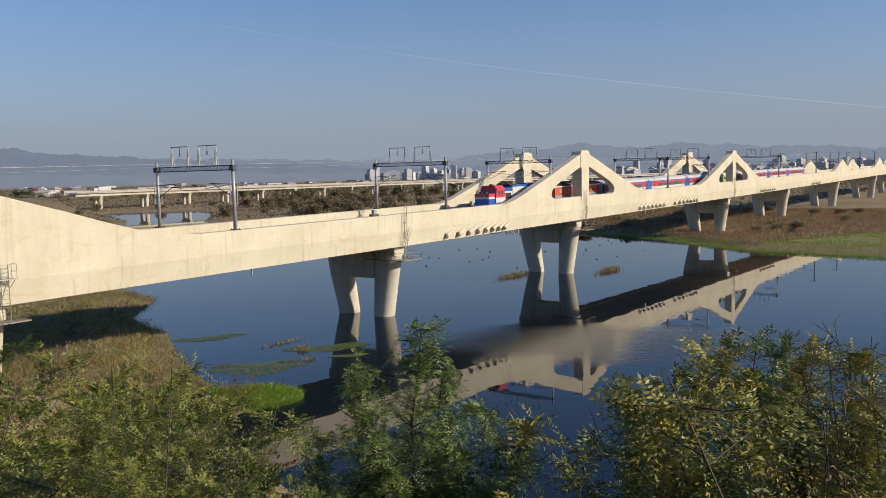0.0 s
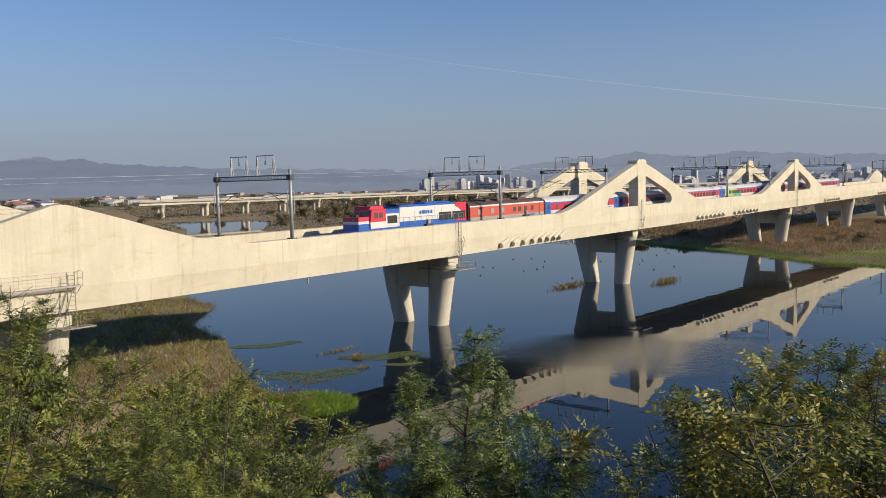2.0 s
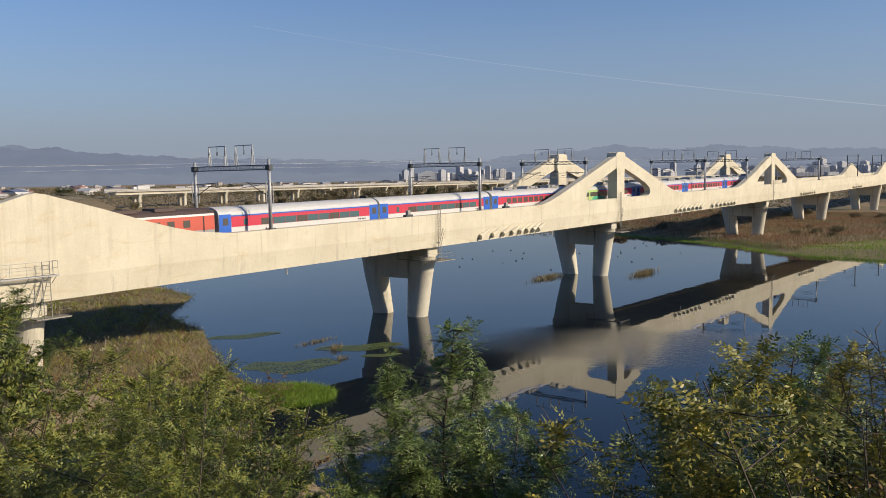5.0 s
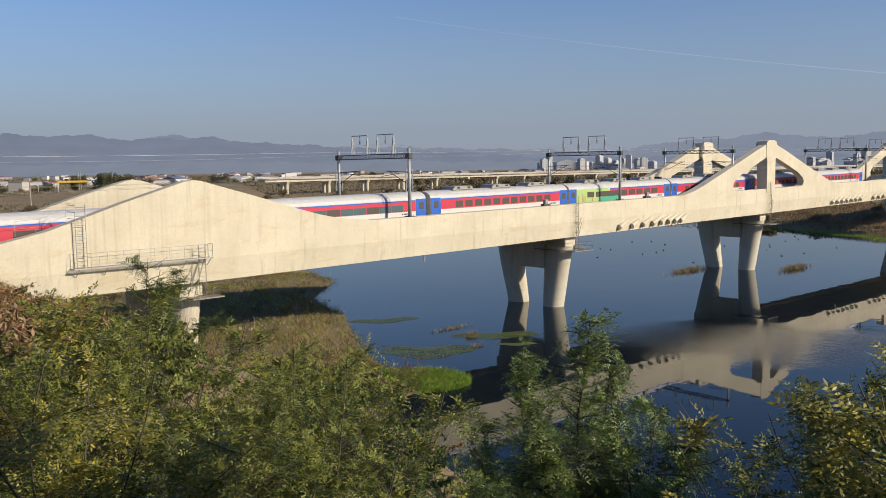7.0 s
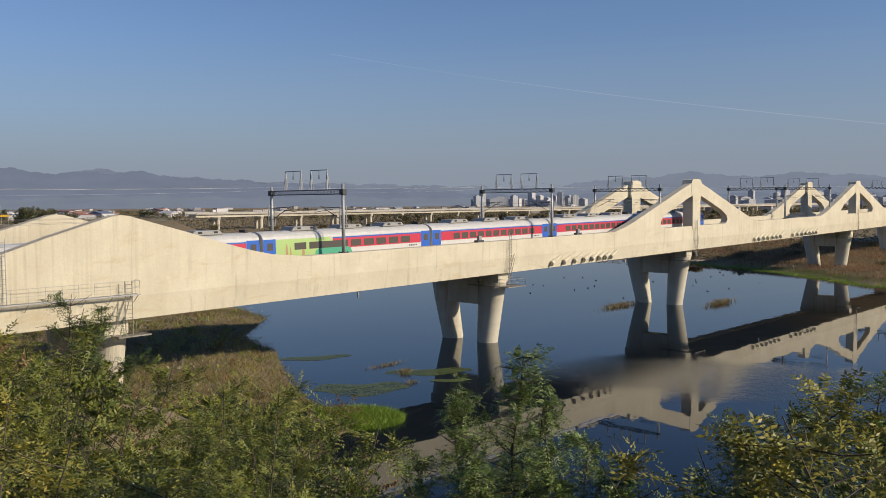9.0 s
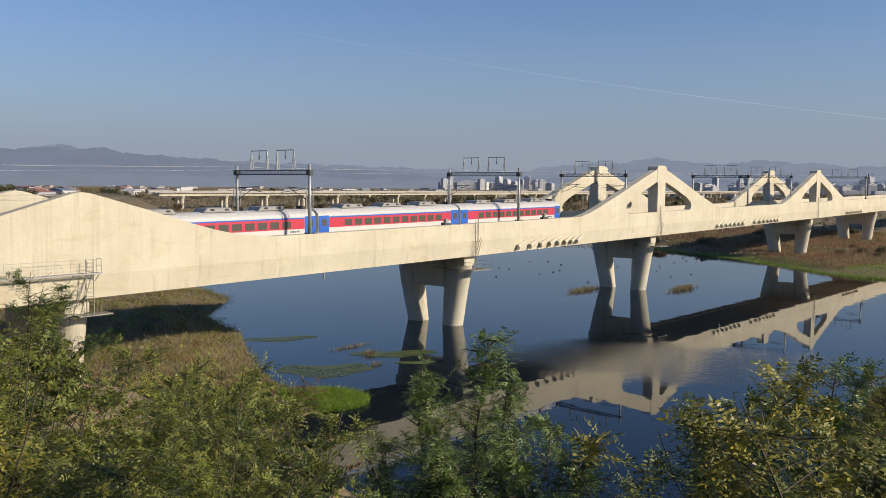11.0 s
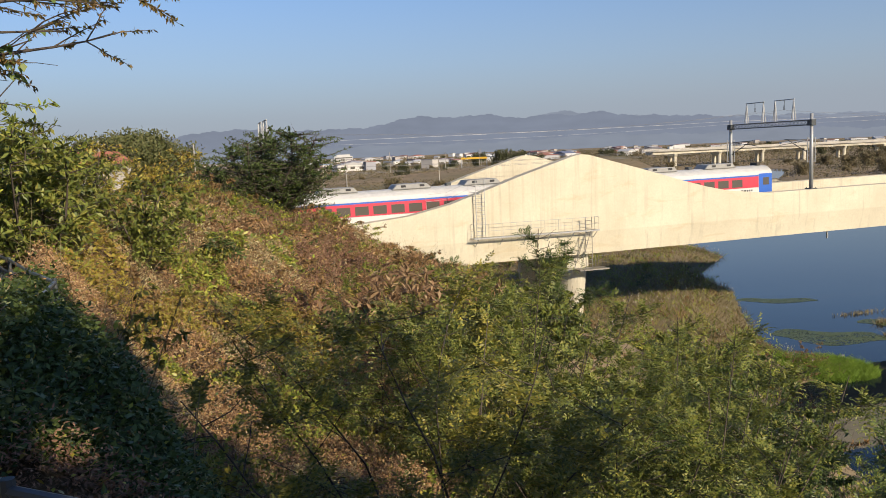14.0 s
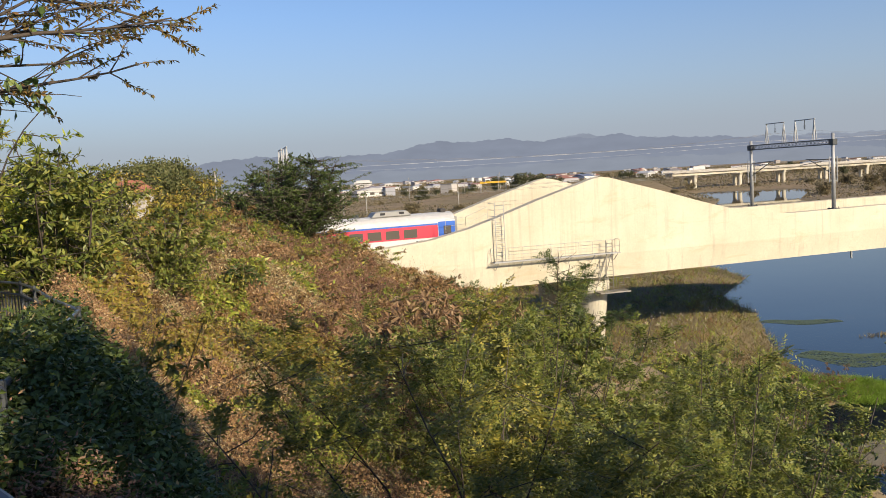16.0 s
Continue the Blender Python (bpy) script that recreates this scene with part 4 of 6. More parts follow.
def side_walkway():
    w = tagged(empty("side_walkway"), "railed steel walkway with a ladder on the concrete fin", "walkway")
    z = 10.55
    bm = bmesh.new()
    for x in np.arange(21.8, 32.9, 0.14):
        box(bm, x, x + 0.045, 62.95, Y_NEAR - 0.01, z - 0.05, z)
    for x in np.arange(22.2, 32.9, 2.1):
        tube(bm, (x, Y_NEAR, z - 0.7), (x, 63.0, z - 0.07), 0.035, sides=5)
    box(bm, 21.8, 32.9, 62.9, 62.96, z - 0.07, z + 0.03)
    part("platform", bm, STEEL, w)
    bm = bmesh.new()
    rail_run(bm, [(21.85, Y_NEAR - 0.05, z), (21.85, 63.0, z), (32.85, 63.0, z), (32.85, Y_NEAR - 0.05, z)], 1.1)
    part("railing", bm, STEEL, w)
    bm = bmesh.new()
    ladder(bm, 22.6, 63.45, z, 15.3, 0.75)
    for q in range(3):
        tube(bm, (22.2, 63.45, 14.2 + q * 0.5), (22.2, 64.9, 14.2 + q * 0.5), 0.025, sides=4)
    part("ladder", bm, STEEL, w)
    bm = bmesh.new()
    ladder(bm, 32.0, 63.2, 7.2, z + 1.1, 0.6)
    tube(bm, (30.6, 63.2, 7.4), (31.8, 63.2, z), 0.04, sides=5)
    tube(bm, (31.2, 63.2, 7.4), (32.2, 63.2, z), 0.04, sides=5)
    part("lower_ladder", bm, GRATE, w)
    bm = bmesh.new()
    box(bm, 31.2, 34.0, 63.4, 64.7, 7.1, 7.2)
    part("lower_platform", bm, GRATE, w)
    bm = bmesh.new()
    rail_run(bm, [(33.3, 64.6, 7.2), (33.95, 64.6, 7.2), (33.95, 63.45, 7.2), (33.0, 63.45, 7.2)], 1.1)
    part("lower_railing", bm, GRATE, w)
    bm = bmesh.new()
    rail_run(bm, [(18.6, 65.2, TOP + 0.9), (20.3, 65.2, TOP + 1.0), (22.2, 65.2, TOP + 1.7)], 1.1)
    part("top_railing", bm, STEEL, w)


side_walkway()


def signal_box(x):
    b = tagged(empty("trackside_box"), "small grey equipment box on the bridge parapet", "box", "parapet boxes")
    b.matrix_basis = pose(x, 64.4, TOP + rise(x))
    bm = bmesh.new()
    box(bm, -0.6, 0.6, -0.25, 0.25, -0.01, 0.25)
    part("base", bm, DARK_STEEL, b)
    bm = bmesh.new()
    box(bm, -0.25, 0.25, -0.2, 0.2, 0.25, 0.75)
    part("cabinet", bevelled(bm, 0.03), GREY, b)


for x in (76.5, 97.5):
    signal_box(x)


def drain(x):
    bm = bmesh.new()
    z = BOTTOM + rise(x)
    tube(bm, (x, Y_NEAR + 0.55, z - 0.7), (x, Y_NEAR + 0.55, z + 0.1), 0.09, sides=8)
    tagged(mesh_ob("drain_pipe", bm, STEEL), "short white drain pipe under the girder", "pipe", "deck drains")


for x in (57.2, 110.0, 160.0):
    drain(x)

# ---- far side: road bridge, town, city ----
rng = np.random.default_rng(7)


def road_bridge():
    Y, X0, X1, ZT = 450.0, 272.0, 1500.0, 12.7
    r = tagged(empty("road_bridge"), "long low pale concrete road bridge across the river plain", "bridge")
    for y in (Y, Y + 11.0):
        bm = bmesh.new()
        box(bm, X0, X1, y, y + 0.4, ZT - 1.1, ZT)
        part("parapet", bm, ROAD_CONCRETE, r)
    bm = bmesh.new()
    box(bm, X0, X1, Y - 0.3, Y + 11.7, ZT - 1.45, ZT - 1.104)
    part("deck", bm, ROAD_CONCRETE, r)
    for y in (Y + 1.0, Y + 4.2, Y + 7.4):
        bm = bmesh.new()
        box(bm, X0, X1, y, y + 1.6, ZT - 3.1, ZT - 1.454)
        part("girder", bm, PIER_CONCRETE, r)
    first = None
    for i in range(38):
        x = 288.0 + i * 31.7
        if first is None:
            bm = bmesh.new()
            slab(bm, [(0.4, ZT - 3.1), (0.9, ZT - 4.6), (3.2, ZT - 5.2), (7.0, ZT - 5.2), (9.4, ZT - 4.6), (10.0, ZT - 3.1)], -0.9, 0.9)
            bmesh.ops.rotate(bm, verts=bm.verts, cent=(0, 0, 0), matrix=Matrix.Rotation(radians(90), 3, "Z"))
            first = part("pier_cap", bm, PIER_CONCRETE, r)
            legs = []
            for y in (2.2, 7.6):
                bm = bmesh.new()
                tube(bm, (0, y, -1.0), (0, y, ZT - 4.8), 1.15, sides=12)
                legs.append(part("column", bm, PIER_CONCRETE, first))
            first.matrix_basis = pose(x, Y, 0)
        else:
            cap = share("pier_cap", first.data, r, pose(x, Y, 0))
            for l in legs:
                share("column", l.data, cap, Matrix())


road_bridge()


def vehicle(x, y, z, ln, h, mat, name, label, cat):
    v = tagged(empty(name, pose(x, y, z)), label, cat, "road traffic")
    bm = bmesh.new()
    if name == "truck":
        box(bm, 0, ln * 0.22, -1.1, 1.1, 0.5, h * 0.8)
        part("cab", bevelled(bm, 0.15), WHITE, v)
        bm = bmesh.new()
        box(bm, ln * 0.25, ln, -1.2, 1.2, 0.9, h)
        part("cargo_box", bevelled(bm, 0.05), mat, v)
    else:
        slab(bm, [(0, 0.45), (0.1, 0.85), (1.0, 0.95), (1.6, h), (3.3, h), (4.1, 0.95), (ln, 0.85), (ln, 0.45)], -0.85, 0.85)
        part("body", bevelled(bm, 0.06), mat, v)
    for wx in (ln * 0.17, ln * 0.8):
        for wy in (-1.0, 0.8):
            bm = bmesh.new()
            tube(bm, (wx, wy, 0.4), (wx, wy + 0.2, 0.4), 0.4, sides=10)
            part("wheel", bm, BLACK, v)


for x, y, kind in ((284.0, 452.6, "truck"), (470.0, 453, "car"), (630.0, 453, "car"), (360.0, 453, "car")):
    if kind == "truck":
        vehicle(x, y, 11.25, 11.0, 3.6, ROOF_WHITE, "truck", "white box lorry crossing the road bridge", "truck")
    else:
        vehicle(x, y, 11.25, 4.5, 1.5, WHITE, "car", "small pale car on the road bridge", "car")

TOWER = shader("apartment_paint", (0.42, 0.44, 0.48), 0.8)
_c = ramp(TOWER, node(TOWER, "ShaderNodeObjectInfo").outputs["Random"], [(0.0, (0.54, 0.54, 0.55)), (0.5, (0.40, 0.43, 0.47)), (1.0, (0.64, 0.62, 0.60))])
link(TOWER, _c, bsdf(TOWER).inputs["Base Color"])
TOWER_GLASS = shader("far_window_bands", (0.36, 0.39, 0.44), 0.5)


def tower_mesh(w, d, floors):
    body, bands = bmesh.new(), bmesh.new()
    h = floors * 2.9
    box(body, 0, w, 0, d, -2, h)
    box(body, w * 0.3, w * 0.7, d * 0.2, d * 0.8, h, h + 4.5)
    cols = max(2, int(w / 9))
    for k in range(cols):
        for f in range(floors):
            a = (k + 0.18) * w / cols
            box(bands, a, a + 0.6 * w / cols, -0.25, 0.05, f * 2.9 + 0.9, f * 2.9 + 2.3)
            box(bands, -0.25, 0.05, d * 0.25, d * 0.75, f * 2.9 + 0.9, f * 2.9 + 2.3) if k == 0 else None
    return body, bands


def city():
    protos = []
    for w, d, fl in ((34, 14, 15), (22, 16, 19), (46, 14, 15), (20, 18, 24)):
        t = tagged(empty("apartment_tower"), "pale high-rise apartment block in the hazy distance", "tower block", "apartment towers")
        a, b = tower_mesh(w, d, fl)
        part("wall", a, TOWER, t)
        part("glazing", b, TOWER_GLASS, t)["kind"] = "stuff"
        protos.append(t)
    spots = []
    for lo, hi, n, dist in ((40.6, 33.0, 30, 3050), (30.5, 27.5, 5, 3200), (20.5, 7.0, 48, 2900), (25, 20, 8, 3300), (24, 6, 22, 2500)):
        for i in range(n):
            az = lo + (hi - lo) * (i + rng.uniform(-0.3, 0.3)) / n
            d = dist + rng.uniform(-250, 250)
            spots.append((az, d))
    for i, (az, d) in enumerate(spots):
        p = protos[i % 4]
        m = pose(d * math.cos(radians(az)), d * math.sin(radians(az)), 1.5, 0, 0, az - 90 + rng.uniform(-50, 50)) @ Matrix.Diagonal((1, 1, rng.uniform(0.38, 0.75) * (0.6 if d < 2700 else 1.0), 1))
        if i < 4:
            p.matrix_basis = m
        else:
            copy_thing(p, m @ Matrix.Diagonal((1, 1, 1 / p.scale[2], 1)))


city()

HOUSE = shader("house_wall", (0.6, 0.58, 0.54), 0.85)
_c = ramp(HOUSE, node(HOUSE, "ShaderNodeObjectInfo").outputs["Random"], [(0.0, (0.62, 0.61, 0.58)), (0.4, (0.42, 0.38, 0.34)), (0.7, (0.7, 0.7, 0.7)), (1.0, (0.34, 0.35, 0.38))])
link(HOUSE, _c, bsdf(HOUSE).inputs["Base Color"])
ROOF = shader("house_roof", (0.3, 0.2, 0.2), 0.7)
_c = ramp(ROOF, node(ROOF, "ShaderNodeObjectInfo").outputs["Random"], [(0.0, (0.45, 0.46, 0.48)), (0.3, (0.16, 0.24, 0.36)), (0.55, (0.30, 0.12, 0.09)), (0.8, (0.2, 0.2, 0.21)), (1.0, (0.55, 0.55, 0.55))])
link(ROOF, _c, bsdf(ROOF).inputs["Base Color"])


def house(w, d, h, rh, flat=False):
    t = tagged(empty("house"), "small low house among the fields of the plain", "house", "plain houses")
    bm = bmesh.new()
    box(bm, 0, w, 0, d, -1, h)
    part("wall", bm, HOUSE, t)
    bm = bmesh.new()
    if flat:
        box(bm, -0.3, w + 0.3, -0.3, d + 0.3, h, h + rh)
    else:
        slab(bm, [(-0.5, h), (w / 2, h + rh), (w + 0.5, h)], -0.4, d + 0.4)
    part("roof", bm, ROOF, t)
    for k in range(3):
        bm = bmesh.new()
        box(bm, w * (0.12 + 0.3 * k), w * (0.27 + 0.3 * k), -0.06, 0.05, h * 0.35, h * 0.75)
        part("window", bm, GLASS, t)
    return t


def town():
    ps = [house(10, 8, 3.2, 2.2), house(16, 10, 5, 1.0, True), house(30, 14, 6, 2.5), house(12, 9, 8, 0.6, True)]
    n = 0
    for lo, hi, cnt, d0, d1 in ((90, 58, 120, 900, 2100), (62, 40, 50, 1100, 2400), (86, 70, 9, 700, 900), (38, 8, 60, 900, 2300)):
        for i in range(cnt):
            az = lo + (hi - lo) * rng.random()
            d = d0 + (d1 - d0) * rng.random()
            x, y = d * math.cos(radians(az)), d * math.sin(radians(az))
            m = pose(x, y, 1.8, 0, 0, rng.uniform(0, 180))
            if n < 4:
                ps[n].matrix_basis = m
            else:
                copy_thing(ps[n % 4], m)
            n += 1


town()


def hotel():
    t = tagged(empty("tall_building"), "square white building standing over the low town", "building")
    d, az = 1500.0, 79.5
    t.matrix_basis = pose(d * math.cos(radians(az)), d * math.sin(radians(az)), 1.5, 0, 0, -10)
    bm = bmesh.new()
    box(bm, -16, 16, 0, 14, -1, 13)
    box(bm, -12, 12, 2, 12, 13, 16)
    part("wall", bm, ROOF_WHITE, t)
    for f in range(3):
        bm = bmesh.new()
        box(bm, -15, 15, -0.2, 0.1, 2 + f * 3.6, 3.8 + f * 3.6)
        part("window_band", bm, GLASS, t)


hotel()


def utility_pole(x, y, h, z=None):
    z = float(land(x, y)) - 0.1 if z is None else z
    p = tagged(empty("utility_pole", pose(x, y, z, 0, 0, 20)), "grey concrete utility pole with a crossarm", "utility pole", "utility poles")
    bm = bmesh.new()
    tube(bm, (0, 0, 0), (0, 0, h), 0.19, 0.11, 8)
    part("pole", bm, ROAD_CONCRETE, p)
    for dz, w in ((0.5, 1.1), (1.3, 0.9)):
        bm = bmesh.new()
        box(bm, -w, w, -0.06, 0.06, h - dz - 0.06, h - dz + 0.06)
        for dx in (-w * 0.9, 0.0, w * 0.9):
            tube(bm, (dx, 0, h - dz), (dx, 0, h - dz + 0.22), 0.05, sides=5)
        part("crossarm", bm, DARK_STEEL, p)


for x, y, h in ((120, 395, 13), (75, 400, 14), (62, 330, 12), (150, 480, 15), (200, 560, 15), (180, 420, 12), (200, 470, 12), (48, 300, 12),
                (-11.5, 135, 13.5), (2.2, 150, 11), (150, 620, 16), (230, 640, 16)):
    utility_pole(x, y, h)


def knoll_house():
    g = float(land(-11, 124)) - 0.2
    w = 17.7 - g
    h = tagged(empty("red_roof_house", pose(-14.5, 121, g, 0, 0, 5)), "low house with a red tiled roof behind the bushes", "house")
    bm = bmesh.new()
    box(bm, 0, 8, 0, 6, 0, w)
    part("wall", bm, ROAD_CONCRETE, h)
    bm = bmesh.new()
    slab(bm, [(-0.6, w), (1.6, w + 1.7), (6.4, w + 1.7), (8.6, w)], -0.6, 6.6)
    part("roof", bm, paint("red_roof_tiles", (0.34, 0.12, 0.08), 0.7, 0, 0.25), h)
    bm = bmesh.new()
    box(bm, 2.0, 3.4, -0.05, 0.02, w - 1.6, w - 0.5)
    part("window", bm, GLASS, h)


knoll_house()


def height_barrier():
    """Yellow clearance bar over a lane on the plain."""
    x, y = 640 * math.cos(radians(70.7)), 640 * math.sin(radians(70.7))
    b = tagged(empty("height_barrier", pose(x, y, 1.5, 0, 0, -19)), "yellow height barrier over a lane on the plain", "barrier")
    bm = bmesh.new()
    box(bm, -10, 10, -0.3, 0.3, 8.6, 10.0)
    part("beam", bevelled(bm, 0.05), YELLOW, b, "yellow painted beam")
    for dx in (-9.5, 9.5):
        bm = bmesh.new()
        tube(bm, (dx, 0, -0.5), (dx, 0, 8.6), 0.3, sides=8)
        part("post", bm, STEEL, b)


height_barrier()


# ---- glowing streak high in the sky ----
def glowing_streak():
    m = shader("streak_glow", (0.9, 0.9, 0.9), 1.0)
    tr = node(m, "ShaderNodeBsdfTransparent")
    mix = node(m, "ShaderNodeMixShader")
    co = coords(m, (0.002, 0.002, 0.002))
    link(m, ramp(m, grain(m, co, 1.0, 3), [(0.25, (0.03, 0.03, 0.03)), (0.8, (0.13, 0.13, 0.13))]), mix.inputs[0])
    link(m, tr.outputs[0], mix.inputs[1])
    # stands for a distant sunlit line; its brightness is emitted
    em = node(m, "ShaderNodeEmission", Color=(0.75, 0.80, 0.88, 1))
    link(m, em.outputs[0], mix.inputs[2])
    link(m, mix.outputs[0], m.node_tree.nodes["Material Output"].inputs[0])
    d = 4200.0
    at = lambda az, el, r=d: Vector((math.cos(radians(az)) * r, math.sin(radians(az)) * r, EYE + math.tan(radians(el)) * r))
    bm = bmesh.new()
    pts = [at(50 - i * 3, 9.85 - i * 0.153 * 3) for i in range(16)]
    for i, (a, b) in enumerate(zip(pts, pts[1:])):
        tube(bm, a, b, 1.3 + 0.09 * i, 1.3 + 0.09 * (i + 1), 6)
    ob = mesh_ob("backdrop", bm, m)
    ob.visible_shadow = False
    tagged(ob, "faint white streak across the blue sky, made to glow", "vapour trail", kind="structure")


glowing_streak()

# ---- plants ----
prng = np.random.default_rng(11)


def unit(v):
    return v / np.maximum(np.linalg.norm(v, axis=-1, keepdims=True), 1e-9)


def blades(P, D, N, ln, wid):
    """Leaf quads from base points, directions, normals, lengths and widths."""
    S = unit(np.cross(D, N))
    ln, wid = ln[:, None], wid[:, None]
    fold = unit(N) * ln * 0.06
    q = np.stack([P, P + D * ln * 0.45 + S * wid / 2 + fold, P + D * ln, P + D * ln * 0.45 - S * wid / 2 + fold], 1)
    return q.reshape(-1, 3)


def quads(n):
    return np.arange(n * 4).reshape(n, 4)


def pinnate(P, D, ln, pairs, leaf_len, leaf_wid, r):
    """Feathered leaves: pairs of leaflets along a drooping stalk."""
    n = len(P)
    up = np.tile(np.array([0, 0, 1.0]), (n, 1)) + r.normal(0, 0.25, (n, 3))
    S = unit(np.cross(D, up))
    N = unit(np.cross(S, D))
    out = []
    for k in range(pairs):
        t = (k + 0.7) / pairs
        c = P + D * (ln * t)[:, None] - np.array([0, 0, 1.0]) * (ln * 0.35 * t * t)[:, None]
        for s in (-1, 1):
            d = unit(S * s + D * 0.45 + r.normal(0, 0.16, (n, 3)) - np.array([0, 0, 0.18]))
            out.append(blades(c, d, N + r.normal(0, 0.25, (n, 3)), leaf_len * r.uniform(0.75, 1.15, n), np.full(n, leaf_wid)))
    c = P + D * ln[:, None] - np.array([0, 0, 1.0]) * (ln * 0.35)[:, None]
    out.append(blades(c, unit(D - np.array([0, 0, 0.4])), N, np.full(n, leaf_len), np.full(n, leaf_wid)))
    return np.concatenate(out)


def tubes(lines, radii, sides=5):
    """Tapered tubes along many polylines, as vertices and faces."""
    V, F, base = [], [], 0
    for pts, (r0, r1) in zip(lines, radii):
        pts = np.asarray(pts)
        n = len(pts)
        d = unit(np.gradient(pts, axis=0))
        ref = np.where(np.abs(d[:, 2:3]) < 0.9, np.array([[0, 0, 1.0]]), np.array([[1.0, 0, 0]]))
        u = unit(np.cross(d, ref))
        w = np.cross(d, u)
        r = np.linspace(r0, r1, n)[:, None]
        a = np.arange(sides) * math.tau / sides
        ring = pts[:, None] + (u[:, None] * np.cos(a)[None, :, None] + w[:, None] * np.sin(a)[None, :, None]) * r[:, None]
        V.append(ring.reshape(-1, 3))
        i = np.arange(n * sides).reshape(n, sides) + base
        j = np.roll(i, -1, 1)
        F.append(np.stack([i[:-1], j[:-1], j[1:], i[1:]], -1).reshape(-1, 4))
        base += n * sides
    return np.concatenate(V), np.concatenate(F)


def branch(p, d, ln, r, bend=0.25, lift=0.0, n=6):
    pts = [np.array(p, float)]
    d = np.array(d, float)
    for _ in range(n - 1):
        d = unit(d + r.normal(0, bend / 2, 3) + np.array([0, 0, lift]))
        pts.append(pts[-1] + d * ln / (n - 1))
    return np.array(pts)


def plant(name, label, category, seed, height, spread, stems, twigs, leaves, leaf_mat, kind="pinnate", leaf_len=0.055, leaf_wid=0.024, pairs=5,
          stalk=0.24, bare=0.25, upright=1.0, thick=0.017, low=0.15, group="", twig_len=0.45, full=0.6, taper=0.75):
    """A shrub or small tree: stems from the base, twigs off the stems, leaves on the outer twigs."""
    r = np.random.default_rng(seed)
    t = tagged(empty(name), label, category, group)
    lines, radii, tips = [], [], []
    for s in range(stems):
        a = r.uniform(0, math.tau)
        out = r.uniform(0.15, 1.0) * spread / height
        d = unit(np.array([math.cos(a) * out, math.sin(a) * out, upright]))
        base = np.array([math.cos(a), math.sin(a), 0]) * r.uniform(0, 0.12) * spread
        main = branch(base, d, height * r.uniform(0.72, 1.02), r, 0.2, 0.02, 9)
        lines.append(main)
        radii.append((thick, thick * 0.25))
        for k in range(twigs):
            f = r.uniform(low, 1.0)
            i = min(7, int(f * 8))
            p = main[i] + (main[i + 1] - main[i]) * r.random()
            b = r.uniform(0, math.tau)
            reach = spread * twig_len * (1.15 - taper * f) * r.uniform(0.6, 1.3)
            td = unit(np.array([math.cos(b), math.sin(b), r.uniform(0.0, 0.7)]))
            tw = branch(p, td, reach, r, 0.35, 0.03, 4)
            lines.append(tw)
            radii.append((thick * 0.32, 0.004))
            tips.append(tw)
    T = np.array(tips)
    # grow to the stated height
    side = spread / np.percentile(np.hypot(T[..., 0], T[..., 1]), 96)
    grow = np.array([side, side, (height - stalk * 0.4) / np.percentile(T[..., 2], 99.8)])
    T = T * grow
    lines = [l * grow for l in lines]
    V, F = tubes(lines, radii, 3)
    from_arrays("stem", V, F, BARK, t)
    leafy = np.flatnonzero(r.random(len(T)) < full)     # whole twigs stand bare: gaps in the crown
    k = leafy[r.integers(0, len(leafy), leaves)]
    f = r.uniform(bare, 1.0, leaves) * (T.shape[1] - 1)
    i = np.minimum(f.astype(int), T.shape[1] - 2)
    P = T[k, i] + (T[k, i + 1] - T[k, i]) * (f - i)[:, None]
    D = unit(unit(T[k, i + 1] - T[k, i]) * 0.5 + r.normal(0, 0.65, (leaves, 3)) + np.array([0, 0, 0.15]))
    if kind == "pinnate":
        q = pinnate(P, D, stalk * r.uniform(0.7, 1.2, leaves), pairs, leaf_len, leaf_wid, r)
    else:
        D = unit(D - np.array([0, 0, 0.35]))
        q = blades(P, D, r.normal(0, 0.6, (leaves, 3)) + np.array([0, 0, 1.0]), leaf_len * r.uniform(0.7, 1.25, leaves), leaf_wid * r.uniform(0.8, 1.2, leaves))
    from_arrays("foliage", q, quads(len(q) // 4), leaf_mat, t)
    return t


def on_land(x, y, sink=0.15):
    return float(land(x, y)) - sink


def spot(az, d):
    return d * math.cos(radians(az)), d * math.sin(radians(az))


# outline of the hillside thicket: turn and height of its top as seen from the path, degrees
RIM_AZ = np.array([0, 7.5, 9.6, 11.5, 14.1, 15.5, 17.6, 21.6, 23.1, 25.8, 29, 34, 45.4, 48.7, 52.9, 59, 61.9, 64.5, 66.3, 68.7, 70.3, 73, 75.7, 77.9, 83.6, 87.3, 92])
RIM_EL = np.array([-11, -11, -12, -12, -12.6, -11.5, -12.6, -15, -23, -25, -26, -26, -22, -17.2, -13.6, -12.4, -13.8, -13.6, -9.0, -7.6, -8.2, -8.8, -7.9, -6.0, -4.2, -1.6, -0.9])

